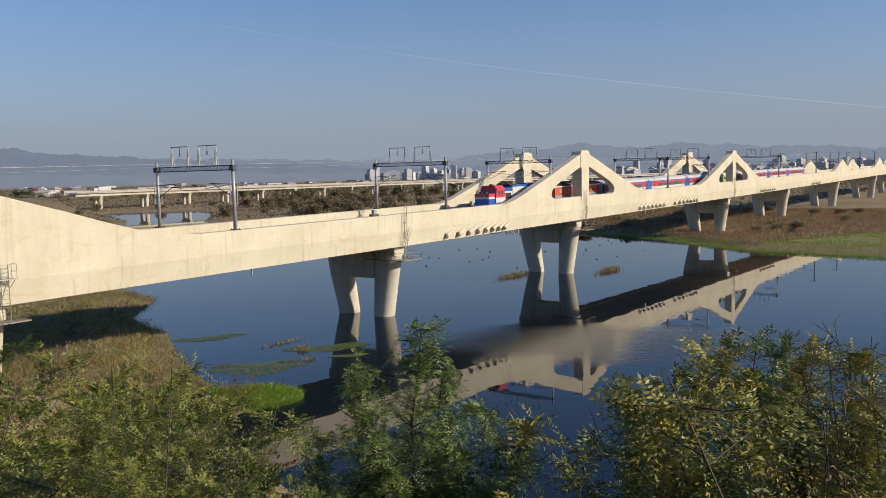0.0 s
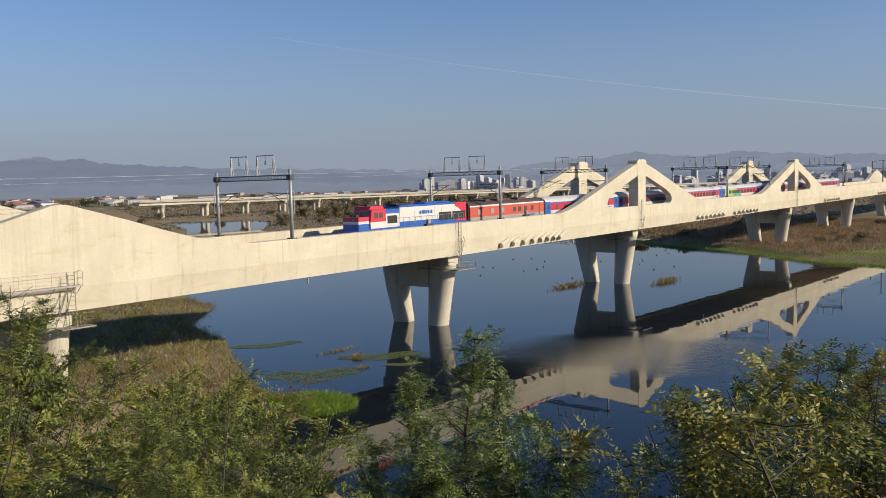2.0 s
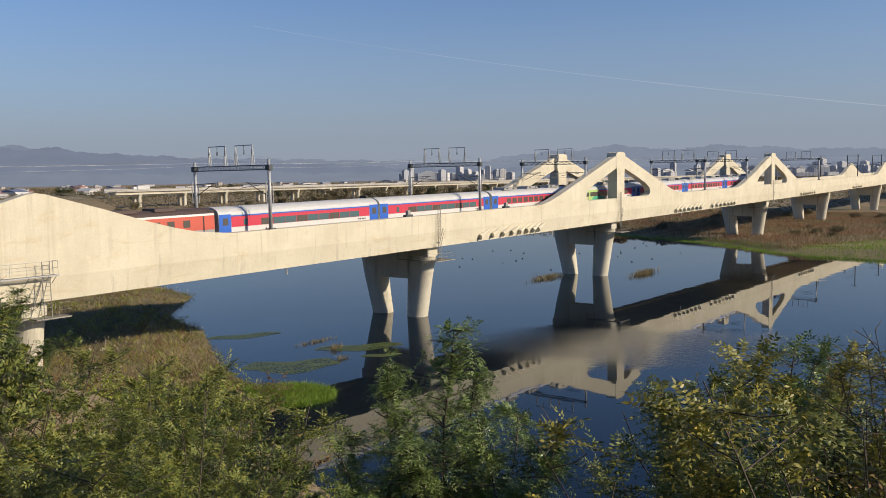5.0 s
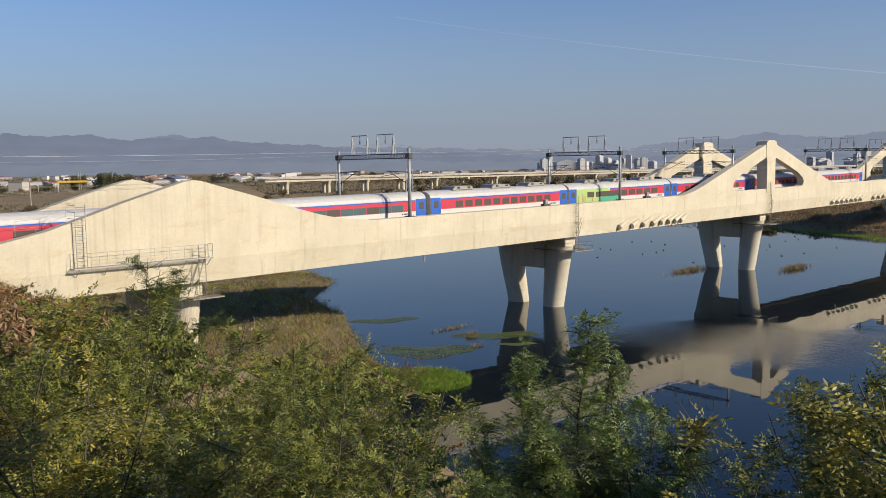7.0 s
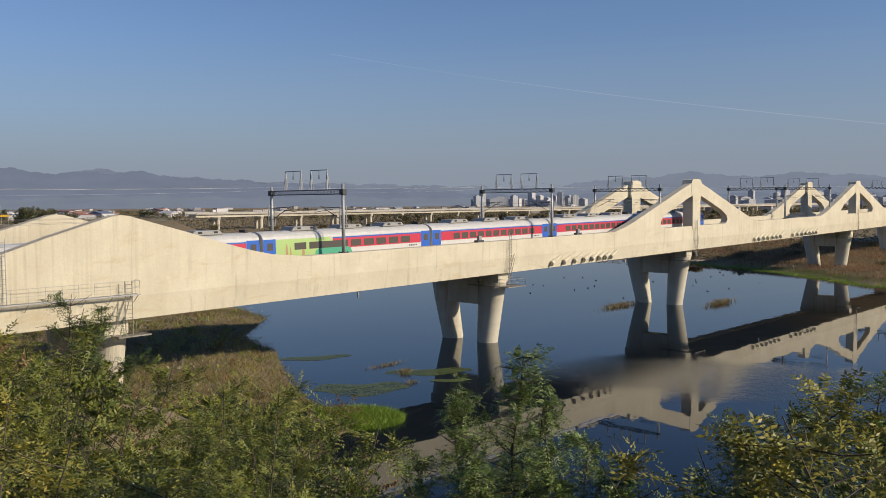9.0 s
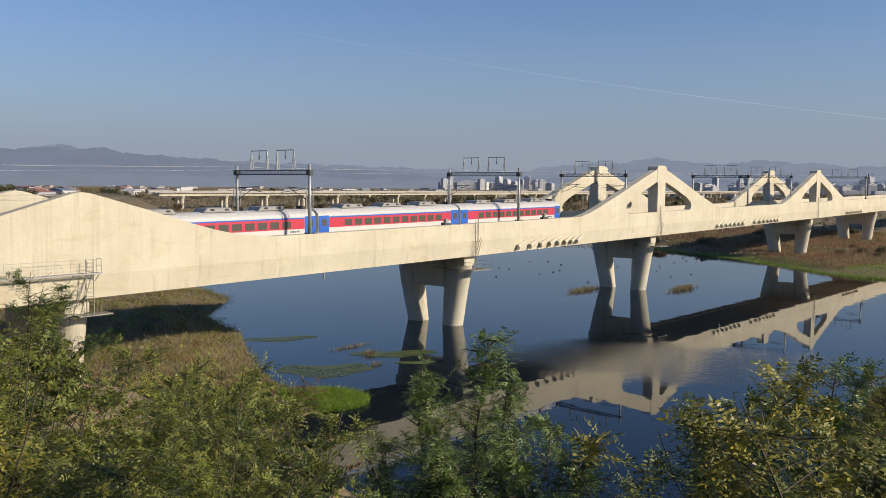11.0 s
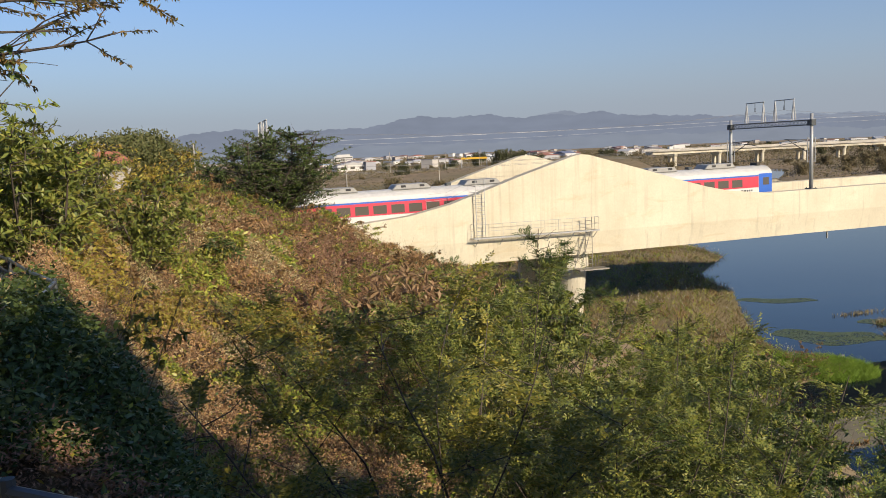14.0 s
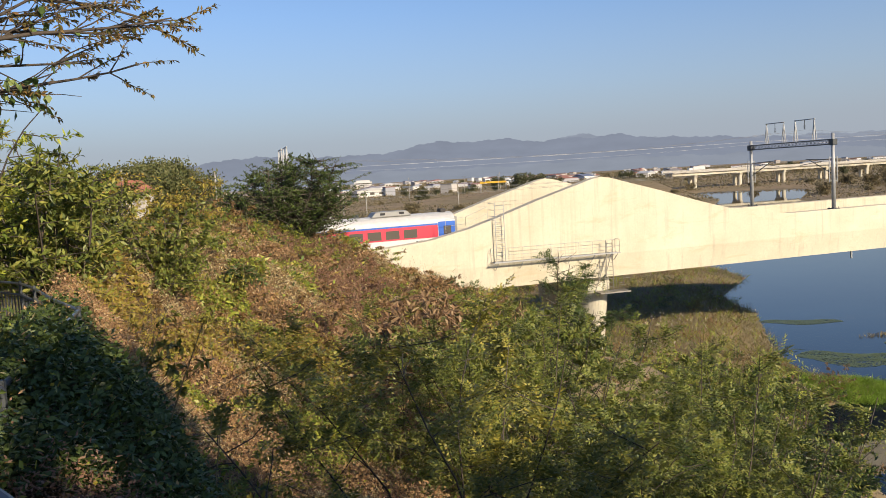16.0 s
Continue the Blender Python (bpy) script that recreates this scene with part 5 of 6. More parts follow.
def shrub_set(near):
    """Shrubs in five looks; those farther off have fewer, larger leaves."""
    g = "hillside shrubs"
    pin = dict(leaf_len=0.05, leaf_wid=0.0185, pairs=6, stalk=0.25, bare=0.03, group=g, full=0.8) if near else dict(kind="simple", leaf_len=0.115, leaf_wid=0.04, bare=0.03, group=g)
    n = 2400 if near else 4800
    sim = dict(kind="simple", leaf_len=0.06 if near else 0.10, leaf_wid=0.026 if near else 0.04, bare=0.03, group=g)
    sn = 24000 if near else 3600
    o = 0 if near else 50
    tw = 12 if near else 7
    return [
        plant("shrub", "dense green locust shrub on the hillside", "shrub", 21 + o, 3.2, 1.8, 9, tw, n, LEAF_GREEN, **pin),
        plant("shrub", "dense green locust shrub on the hillside", "shrub", 22 + o, 3.2, 2.0, 8, tw, n, LEAF_GREEN, **pin),
        plant("shrub", "dark leafy green shrub on the hillside", "shrub", 23 + o, 3.2, 1.9, 9, tw, n, LEAF_DARK, **pin),
        plant("shrub", "yellowing locust shrub on the hillside", "shrub", 24 + o, 3.2, 1.8, 8, tw, n, LEAF_YELLOW, **pin),
        plant("shrub", "rust-brown withering shrub on the hillside", "shrub", 25 + o, 3.2, 2.2, 10, tw, sn, LEAF_RUST, **sim),
    ]


NEAR_SHRUBS, FAR_SHRUBS = shrub_set(True), shrub_set(False)
used = set()
LOW_SHRUBS = [plant(nm, lab, "bush", 121 + i, 1.0, 0.75, 6, 5, 450, mat, "simple", 0.088, 0.04, bare=0.02, thick=0.006, group="low bushes")
              for i, (nm, lab, mat) in enumerate((("withered_bush", "low rust-brown withered bush in the creeper", LEAF_RUST), ("yellow_bush", "low yellowing bush in the creeper", LEAF_YELLOW),
                                                   ("green_bush", "low green bush in the creeper", VINE_GREEN), ("dark_bush", "low dark green bush in the creeper", LEAF_DARK)))]


def put(p, x, y, s, turn, sink=0.15):
    at = pose(x, y, on_land(x, y, sink), 0, 0, turn)
    if p.name in used:
        k = s / p.scale[0]      # the copy takes over the first one's scale
        return copy_thing(p, at @ Matrix.Diagonal((k, k, k, 1)))
    used.add(p.name)
    p.matrix_basis = at @ Matrix.Diagonal((s, s, s, 1))
    return p


def thicket():
    r = np.random.default_rng(5)
    for gx in np.arange(-9, 44, 2.3):
        for gy in np.arange(-4, 60, 2.3):
            x, y = gx + r.uniform(-0.9, 0.9), gy + r.uniform(-0.9, 0.9)
            d, az = math.hypot(x, y), math.degrees(math.atan2(y, x))
            if d < 7.5 or az < 4 or az > 97 or d > 56:
                continue
            if 19.5 < az < 48.5:
                continue
            if az > 75 or x < float(hill_edge(y)) + 0.6:
                continue
            rd = float(river_distance(np.array(x), np.array(y)))
            g = on_land(x, y)
            u = r.random()
            if rd < 2.0 or (g < 2.6 and y > 50) or (d > 34 and az < 60 and u < 0.5):
                continue
            top = EYE + d * math.tan(radians(float(np.interp(az, RIM_AZ, RIM_EL)) - abs(r.normal(0, 0.8))))
            h = min(top - g, 5.6 if d < 30 else 4.2)
            if h < 0.7:
                put(LOW_SHRUBS[3 if u < 0.4 else 2 if u < 0.8 else 0], x, y, r.uniform(0.7, 1.1), r.uniform(0, 360), 0.1)
                continue
            if az < 27:
                k = 3 if u < 0.28 else 0 if u < 0.62 else 1 if u < 0.8 else 2
            else:
                dark = 0.42 if az < 56 else 0.06
                k = 2 if u < dark else 0 if u < 0.55 else 1 if u < 0.76 else 3 if u < (0.84 if az < 62 else 0.93) else 4
            put((NEAR_SHRUBS if d < 17 else FAR_SHRUBS)[k], x, y, h / 3.2, r.uniform(0, 360))


thicket()


def low_growth():
    """Knee-high withered bushes among the creeper."""
    r = np.random.default_rng(6)
    for gx in np.arange(-7, 18, 1.3):
        for gy in np.arange(6.5, 50, 1.3):
            x, y = gx + r.uniform(-0.8, 0.8), gy + r.uniform(-0.8, 0.8)
            d, az = math.hypot(x, y), math.degrees(math.atan2(y, x))
            k = x - float(hill_edge(y))
            if az < 74 or az > 98 or k < 0.6 or (d < 13 and r.random() < 0.45) or r.random() < 0.5:
                continue
            u = r.random()
            j = 0 if u < 0.45 else 1 if u < 0.72 else 2
            put(LOW_SHRUBS[j], x, y, r.uniform(0.8, 1.6) * (1.0 if d > 15 else 0.75), r.uniform(0, 360), 0.1)


low_growth()

# young locust standing clear of the thicket over the water
x, y = spot(38.6, 13.0)
g = on_land(x, y)
young = plant("young_tree", "slender young locust tree with feathery green leaves", "tree", 31, EYE - 13.0 * math.tan(radians(9.6)) - g, 2.2, 5, 80, 5600, LEAF_FRESH,
              leaf_len=0.055, leaf_wid=0.02, pairs=6, full=0.9, bare=0.05, thick=0.05, low=0.25, upright=3.0, twig_len=0.62, taper=0.98)
young.matrix_basis = pose(x, y, g, 0, 0, 40)
for az, d, el, seed, mat, lab, sp, nl in ((15.4, 12.0, -10.4, 32, LEAF_FRESH, "yellow-green locust sapling above the river", 1.9, 3000), (9.0, 11.0, -11.2, 33, LEAF_YELLOW, "yellow-green locust sapling above the river", 1.9, 2800),
                                  (68.2, 22.0, -5.6, 34, LEAF_DARK, "tall thin locust sapling before the bridge", 2.1, 1900), (70.5, 20.0, -8.0, 35, LEAF_GREEN, "bushy locust sapling before the bridge", 2.2, 2200),
                                  (18.6, 12.5, -13.6, 36, LEAF_GREEN, "bushy green locust sapling above the river", 1.0, 1800),
                                  (33.8, 12.6, -14.2, 37, LEAF_FRESH, "bushy green locust sapling above the river", 1.6, 2600), (42.0, 12.4, -17.5, 38, LEAF_FRESH, "bushy green locust sapling above the river", 1.0, 1500)):
    x, y = spot(az, d)
    g = on_land(x, y)
    p = plant("sapling", lab, "tree", seed, EYE + d * math.tan(radians(el)) - g, sp, 5, 30, nl, mat, leaf_len=0.066, leaf_wid=0.022, pairs=6, bare=0.06, thick=0.035, low=0.3, upright=1.6, stalk=0.30, group="saplings", full=0.7)
    p.matrix_basis = pose(x, y, g)

# dark round tree by the railway
x, y = 4.0, 40.8
g = on_land(x, y)
rt = plant("round_tree", "rounded dark green tree beside the railway", "tree", 41, EYE + 41 * math.tan(radians(2.0)) - g, 3.7, 13, 60, 42000, LEAF_DARK, "simple", 0.135, 0.05, thick=0.09, low=0.0, upright=0.8, bare=0.0, full=0.85, twig_len=0.55)
rt.matrix_basis = pose(x, y, g)
# leafy bushes on the hilltop
for x, y, h, sp, seed, mat in ((-2.4, 15.5, 2.7, 1.7, 42, LEAF_GREEN), (-4.4, 14.6, 3.9, 2.2, 43, VINE_GREEN), (-1.2, 19.5, 2.2, 1.8, 44, LEAF_GREEN), (-3.2, 23, 2.7, 2.2, 45, LEAF_GREEN), (-6.0, 20, 3.6, 2.6, 46, LEAF_YELLOW),
                               (-3.4, 18.4, 3.1, 2.0, 47, VINE_GREEN), (-2.0, 27.0, 2.5, 2.4, 48, VINE_GOLD), (-5.0, 29.0, 3.0, 2.6, 49, LEAF_GREEN)):
    p = plant("broadleaf_bush", "leafy green bush with long pointed leaves on the hilltop", "bush", seed, h, sp, 10, 24, 7000, mat, "simple", 0.15, 0.052, thick=0.035, low=0.02, bare=0.0, group="hilltop bushes", full=0.8)
    p.matrix_basis = pose(x, y, on_land(x, y))
# withered plants whose long dry leaves hang from the stalks
for az, d, h, sp, seed in ((74.2, 20.0, 2.9, 1.4, 141), (75.6, 19.0, 2.7, 1.3, 142), (77.0, 18.5, 2.4, 1.2, 143), (72.8, 21.0, 3.0, 1.4, 144), (78.2, 20.0, 2.2, 1.3, 145)):
    x, y = spot(az, d)
    p = plant("withered_stalks", "tall weed stalks hung with long dry tan leaves", "weeds", seed, h, sp, 11, 9, 1000, LEAF_HANGING, "simple", 0.26, 0.065, thick=0.012, low=0.3, bare=0.1, group="withered weeds", full=0.9)
    p.matrix_basis = pose(x, y, on_land(x, y))
# twiggy shrub, nearly bare, above the river
for az, d, el, seed in ((9.2, 11.0, -10.6, 151), (6.6, 10.5, -10.0, 152), (12.0, 10.6, -13.0, 153)):
    x, y = spot(az, d)
    g = on_land(x, y)
    p = plant("twiggy_shrub", "nearly bare brown twiggy shrub above the river", "shrub", seed, EYE + d * math.tan(radians(el)) - g, 1.5, 12, 26, 420, LEAF_RUST, "simple", 0.07, 0.03, thick=0.022, low=0.3, group="twiggy shrubs")
    p.matrix_basis = pose(x, y, g)


def overhang():
    """Tree beside the path whose bough reaches over the view."""
    r = np.random.default_rng(51)
    base = np.array([-3.6, 6.6, 15.8])
    t = tagged(empty("path_tree", Matrix.Translation(base)), "autumn zelkova tree with spreading boughs over the path", "tree")
    lines, radii, tips, low = [], [], [], []
    trunk = branch((0, 0, 0), (0.06, 0.0, 1), 3.4, r, 0.08, 0, 7)
    lines.append(trunk)
    radii.append((0.19, 0.14))
    for a, up, ln, th in ((215, 0.7, 3.0, 0.08), (290, 0.8, 3.0, 0.08), (130, 1.1, 2.8, 0.08)):
        b = branch(trunk[5], unit(np.array([math.cos(radians(a)), math.sin(radians(a)), up])), ln, r, 0.12, 0.004, 8)
        lines.append(b)
        radii.append((th * 0.5, th * 0.14))
    # three boughs towards the river, each opening into a fan of branches
    for z0, lean, sway in ((3, 0.38, -0.10), (4, 0.50, 0.10), (5, 0.66, 0.0)):
        b = branch(trunk[z0], unit(np.array([0.95, sway, lean])), 2.7, r, 0.10, 0.02, 7)
        lines.append(b)
        radii.append((0.055, 0.03))
        for k in range(9):
            el = radians(-6 + 8.5 * k + r.uniform(-3, 3))
            d = np.array([math.cos(el), r.normal(0.1, 0.28), math.sin(el)])
            s = branch(b[3 + k % 4], unit(d), r.uniform(1.5, 2.2), r, 0.16, -0.035 * (k / 8), 8)
            lines.append(s)
            radii.append((0.02, 0.005))
            for _ in range(13):
                j = r.integers(2, 7)
                w = branch(s[j], unit(unit(s[j + 1] - s[j]) + r.normal(0, 0.42, 3)), r.uniform(0.25, 0.62), r, 0.2, 0.0, 5)
                lines.append(w)
                radii.append((0.0065, 0.002))
                if k < 2 and j < 5:
                    low.append(w[1:])
                # lower branches stand nearly bare but for their ends
                if r.random() < 0.25 + 0.09 * k or j > 5:
                    tips.append(w[1:])
    V, F = tubes(lines, radii, 5)
    from_arrays("trunk", V, F, BARK, t)
    T = np.array(tips)
    n = 9000
    k = r.integers(0, len(T), n)
    f = r.uniform(0.1, 1, n) * 3
    i = np.minimum(f.astype(int), 2)
    P = T[k, i] + (T[k, i + 1] - T[k, i]) * (f - i)[:, None]
    D = unit(unit(T[k, i + 1] - T[k, i]) * 0.6 + r.normal(0, 0.55, (n, 3)) - np.array([0, 0, 0.3]))
    q = blades(P, D, r.normal(0, 0.5, (n, 3)) + np.array([0, 0, 1]), 0.047 * r.uniform(0.7, 1.3, n), 0.019 * r.uniform(0.8, 1.2, n))
    m = leaf("zelkova_autumn_leaves", [(0.20, 0.22, 0.06), (0.40, 0.24, 0.09), (0.46, 0.30, 0.12), (0.17, 0.21, 0.06), (0.34, 0.19, 0.08)], 0.5)
    from_arrays("foliage", q, quads(n), m, t)
    # larger green leaves hang from the lowest twigs
    n = 130
    L = np.array(low)
    k, i = r.integers(0, len(L), n), r.integers(0, 3, n)
    P = L[k, i] + (L[k, i + 1] - L[k, i]) * r.random((n, 1))
    q = blades(P, unit(r.normal(0, 0.3, (n, 3)) - np.array([0, 0, 1.0])), r.normal(0, 1, (n, 3)), 0.085 * r.uniform(0.7, 1.2, n), 0.045 * r.uniform(0.8, 1.2, n))
    from_arrays("hanging_leaves", q, quads(n), LEAF_FRESH, t, "broad green hanging leaves")


overhang()


def added_shade_tree():
    """Unseen trees added behind and beside the viewpoint; one shades the vines."""
    p = plant("added_shade_tree", "broad leafy tree, unseen, added behind the path to block light", "tree", 61, 6.2, 3.4, 10, 55, 17000, LEAF_GREEN, "simple", 0.32, 0.22, thick=0.10, low=0.0, upright=1.0, group="trees behind the path", bare=0.0, full=1.0)
    x, y = 4.1, -5.0
    p.matrix_basis = pose(x, y, on_land(x, y)) @ Matrix.Diagonal((0.87, 0.87, 1.36, 1))
    # unseen copies that only block skylight and deepen the shade
    for x, y, k, turn in ((-8.5, -2.0, 1.1, 40), (-9.5, 4.0, 1.0, 130), (-11.0, -9.0, 1.3, 220), (-8.0, -14.0, 1.2, 300), (-12.5, 10.0, 1.2, 80)):
        copy_thing(p, pose(x, y, on_land(x, y), 0, 0, turn) @ Matrix.Diagonal((k, k, k, 1)))


added_shade_tree()


# ---- ground cover ----
def scatter(n, x0, x1, y0, y1, keep, r):
    x, y = r.uniform(x0, x1, n), r.uniform(y0, y1, n)
    k = keep(x, y)
    return x[k], y[k]


def cover(name, label, category, x, y, mats, r, ln, wid, lift, spread=0.6, lean=0.9):
    z = land(x, y)
    n = len(x)
    P = np.stack([x, y, z + np.abs(r.normal(0, 1, n)) * lift], -1)
    D = unit(np.stack([r.normal(0, lean, n), r.normal(0, lean, n), r.normal(0.25, 0.5, n)], -1))
    q = blades(P, D, r.normal(0, spread, (n, 3)) + np.array([0, 0, 1.0]), ln * r.uniform(0.6, 1.4, n), wid * r.uniform(0.7, 1.3, n))
    ob = from_arrays(name, q, quads(n), mats, mat_index=r.integers(0, len(mats), n).astype(np.int32) if len(mats) > 1 else None)
    return tagged(ob, label, category, kind="stuff")


def mounds():
    """Heaps of tangled creeper: place, width, height and kind of growth."""
    r = np.random.default_rng(70)
    out = []
    for gx in np.arange(-9, 22, 1.25):
        for gy in np.arange(0, 52, 1.25):
            x, y = gx + r.uniform(-0.6, 0.6), gy + r.uniform(-0.6, 0.6)
            u, big = r.random(), math.sin(x * 0.45 + 0.6) * math.cos(y * 0.33 + 0.5) + 0.5 * math.sin(x * 0.9 - y * 0.5)
            # mostly dark leaves by the fence, to deepen the shade through colour
            if y < 7.5:
                kind = 5 if u < 0.75 else 2
            elif y > 13 and x - float(hill_edge(y)) < 2.2:
                kind = 4 if u < 0.40 else 3 if u < 0.62 else 0 if u < 0.85 else 1
            elif y > 15 and 3.0 < x < 6.5:
                kind = 2 if u < 0.7 else 0
            elif big > 0.35:
                kind = 1 if u < 0.6 else 5 if u < 0.8 else 4
            else:
                kind = 0 if u < 0.62 else 3 if u < 0.82 else 2 if u < 0.9 else 1
            out.append((x, y, r.uniform(0.55, 1.15), r.uniform(0.15, 0.75) * (1.25 if kind in (1, 5) else 1.0), kind))
    return np.array(out).reshape(len(np.arange(-9, 22, 1.25)), -1, 5)


MOUNDS = mounds()


def heap(x, y):
    """Height of the creeper over the ground, and the kind of growth that tops it."""
    h, near, kind = np.zeros(len(x)), np.full(len(x), 1e9), np.zeros(len(x), int)
    ci, cj = np.rint((x + 9) / 1.25).astype(int), np.rint(y / 1.25).astype(int)
    for di in range(-2, 3):
        for dj in range(-2, 3):
            m = MOUNDS[np.clip(ci + di, 0, MOUNDS.shape[0] - 1), np.clip(cj + dj, 0, MOUNDS.shape[1] - 1)]
            g = ((x - m[:, 0]) ** 2 + (y - m[:, 1]) ** 2) / m[:, 2] ** 2
            h = np.maximum(h, m[:, 3] * np.exp(-g * 0.9))
            k = g < near
            near, kind = np.where(k, g, near), np.where(k, m[:, 4].astype(int), kind)
    # growth leans on the fence
    k = x - hill_edge(y)
    tall = 0.72 + 0.2 * sstep(3.6, 4.2, y) * (1 - sstep(4.8, 5.8, y)) - 0.1 * sstep(5.6, 7.0, y)
    h = np.maximum(h, tall * np.exp(-(np.maximum(np.abs(k - 0.42) - 0.25, 0) / 0.5) ** 2) * sstep(2.5, 3.1, y) * (1 - sstep(9.5, 12.5, y)))
    return h, kind


def vine_slope():
    r = np.random.default_rng(71)

    def keep(x, y):
        k = x - hill_edge(y)
        az = np.degrees(np.arctan2(y, x))
        return (k > -0.45 * (1 - sstep(7, 10, y))) & (az > 70) & (k < 4 + 0.36 * y)
    # dark bed of stems; its brown also stands for shade between leaves
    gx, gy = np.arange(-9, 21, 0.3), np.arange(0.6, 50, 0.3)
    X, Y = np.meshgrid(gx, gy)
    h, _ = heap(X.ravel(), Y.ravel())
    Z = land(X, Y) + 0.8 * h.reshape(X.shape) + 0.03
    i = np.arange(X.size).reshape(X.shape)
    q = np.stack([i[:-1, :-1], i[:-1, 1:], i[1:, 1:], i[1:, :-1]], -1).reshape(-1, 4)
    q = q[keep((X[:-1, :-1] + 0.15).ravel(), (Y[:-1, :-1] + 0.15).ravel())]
    tagged(from_arrays("creeper_bed", np.stack([X, Y, Z], -1).reshape(-1, 3), q, TANGLE, smooth=True), "dead stems under the hillside creeper, dark to stand for shade", "creeper", kind="stuff")
    # leaves
    u = np.radians(r.uniform(70, 118, 1500000))
    d = 1.2 + 48 * r.random(len(u)) ** 1.25
    x, y = np.cos(u) * d, np.sin(u) * d
    s = keep(x, y)
    x, y, d = x[s], y[s], d[s]
    s = r.random(len(x)) < np.where(d < 8, 0.95, 0.62) * np.clip(d / 4.0, 0.4, 1)
    x, y = x[s], y[s]
    h, kind = heap(x, y)
    stray = r.random(len(x)) < 0.10
    kind = np.where(stray, r.integers(0, 6, len(x)), kind)
    z = land(x, y) + h + np.abs(r.normal(0, 0.09, len(x))) - 0.04
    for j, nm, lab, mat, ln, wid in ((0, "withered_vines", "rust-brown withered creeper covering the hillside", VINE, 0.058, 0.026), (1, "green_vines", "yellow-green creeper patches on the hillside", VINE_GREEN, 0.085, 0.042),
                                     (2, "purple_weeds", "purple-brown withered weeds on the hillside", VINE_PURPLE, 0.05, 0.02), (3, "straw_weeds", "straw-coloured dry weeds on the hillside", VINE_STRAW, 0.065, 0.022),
                                     (4, "golden_vines", "golden autumn creeper along the top of the hillside", VINE_GOLD, 0.08, 0.045), (5, "dark_vines", "dark green hillside creeper, by the fence also standing for shade", LEAF_DARK, 0.09, 0.045)):
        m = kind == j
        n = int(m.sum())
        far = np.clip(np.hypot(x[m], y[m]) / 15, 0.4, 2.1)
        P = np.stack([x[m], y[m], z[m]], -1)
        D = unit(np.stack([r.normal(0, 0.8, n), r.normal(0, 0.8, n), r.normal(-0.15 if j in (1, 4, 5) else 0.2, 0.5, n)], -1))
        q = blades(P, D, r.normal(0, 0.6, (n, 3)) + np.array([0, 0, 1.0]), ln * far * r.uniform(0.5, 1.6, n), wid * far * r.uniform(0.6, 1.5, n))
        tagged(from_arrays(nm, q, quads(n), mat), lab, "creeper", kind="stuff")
    # bare stalks
    x, y = scatter(2600, -6, 16, 3, 46, keep, r)
    lines = [branch((a, b, float(c)), unit(np.array([r.normal(0, .4), r.normal(0, .4), 1])), r.uniform(0.6, 1.5), r, 0.3, -0.05, 5) for a, b, c in zip(x[:1100], y[:1100], land(x[:1100], y[:1100]))]
    V, F = tubes(lines, [(0.006, 0.003)] * len(lines), 3)
    # fine dead twigs through the creeper
    n = 150000
    u, d = np.radians(r.uniform(70, 104, n)), 8.5 + 38 * r.random(n) ** 1.1
    x, y = np.cos(u) * d, np.sin(u) * d
    k = keep(x, y)
    x, y, d = x[k], y[k], d[k]
    n = len(x)
    h, _ = heap(x, y)
    P = np.stack([x, y, land(x, y) + h + r.uniform(-0.05, 0.12, n)], -1)
    D = unit(np.stack([r.normal(0, 0.8, n), r.normal(0, 0.8, n), r.normal(0.2, 0.55, n)], -1))
    q = blades(P, D, r.normal(0, 1, (n, 3)), r.uniform(0.10, 0.28, n) * np.clip(d / 16, 0.6, 1.6), np.clip(d / 15, 0.6, 2) * r.uniform(0.005, 0.010, n))
    tagged(from_arrays("dry_twigs", q, quads(n), DRY_RED), "fine dead brown twigs through the hillside creeper", "twigs", kind="stuff")
    tagged(from_arrays("dry_stalks", V, F, REED), "thin dry weed stalks standing in the creeper", "stalks", kind="stuff")


vine_slope()


def grass(name, label, mat, x, y, h, wid, r, bend=0.25, z=None):
    n = len(x)
    z = land(x, y) if z is None else z
    P = np.stack([x, y, z - 0.05], -1)
    a = r.uniform(0, math.tau, n)
    side = np.stack([np.cos(a), np.sin(a), np.zeros(n)], -1) * (wid * r.uniform(0.6, 1.4, n))[:, None]
    hh = h * r.uniform(0.55, 1.25, n)
    tip = P + np.stack([r.normal(0, bend, n) * hh, r.normal(0, bend, n) * hh, hh], -1)
    mid = P * 0.45 + tip * 0.55 + np.stack([np.zeros(n), np.zeros(n), 0.08 * hh], -1)
    V = np.stack([P - side, P + side, mid + side * 0.6, tip, mid - side * 0.6], 1).reshape(-1, 3)
    return tagged(from_arrays(name, V, np.arange(n * 5).reshape(n, 5), mat), label, "grass", kind="stuff")


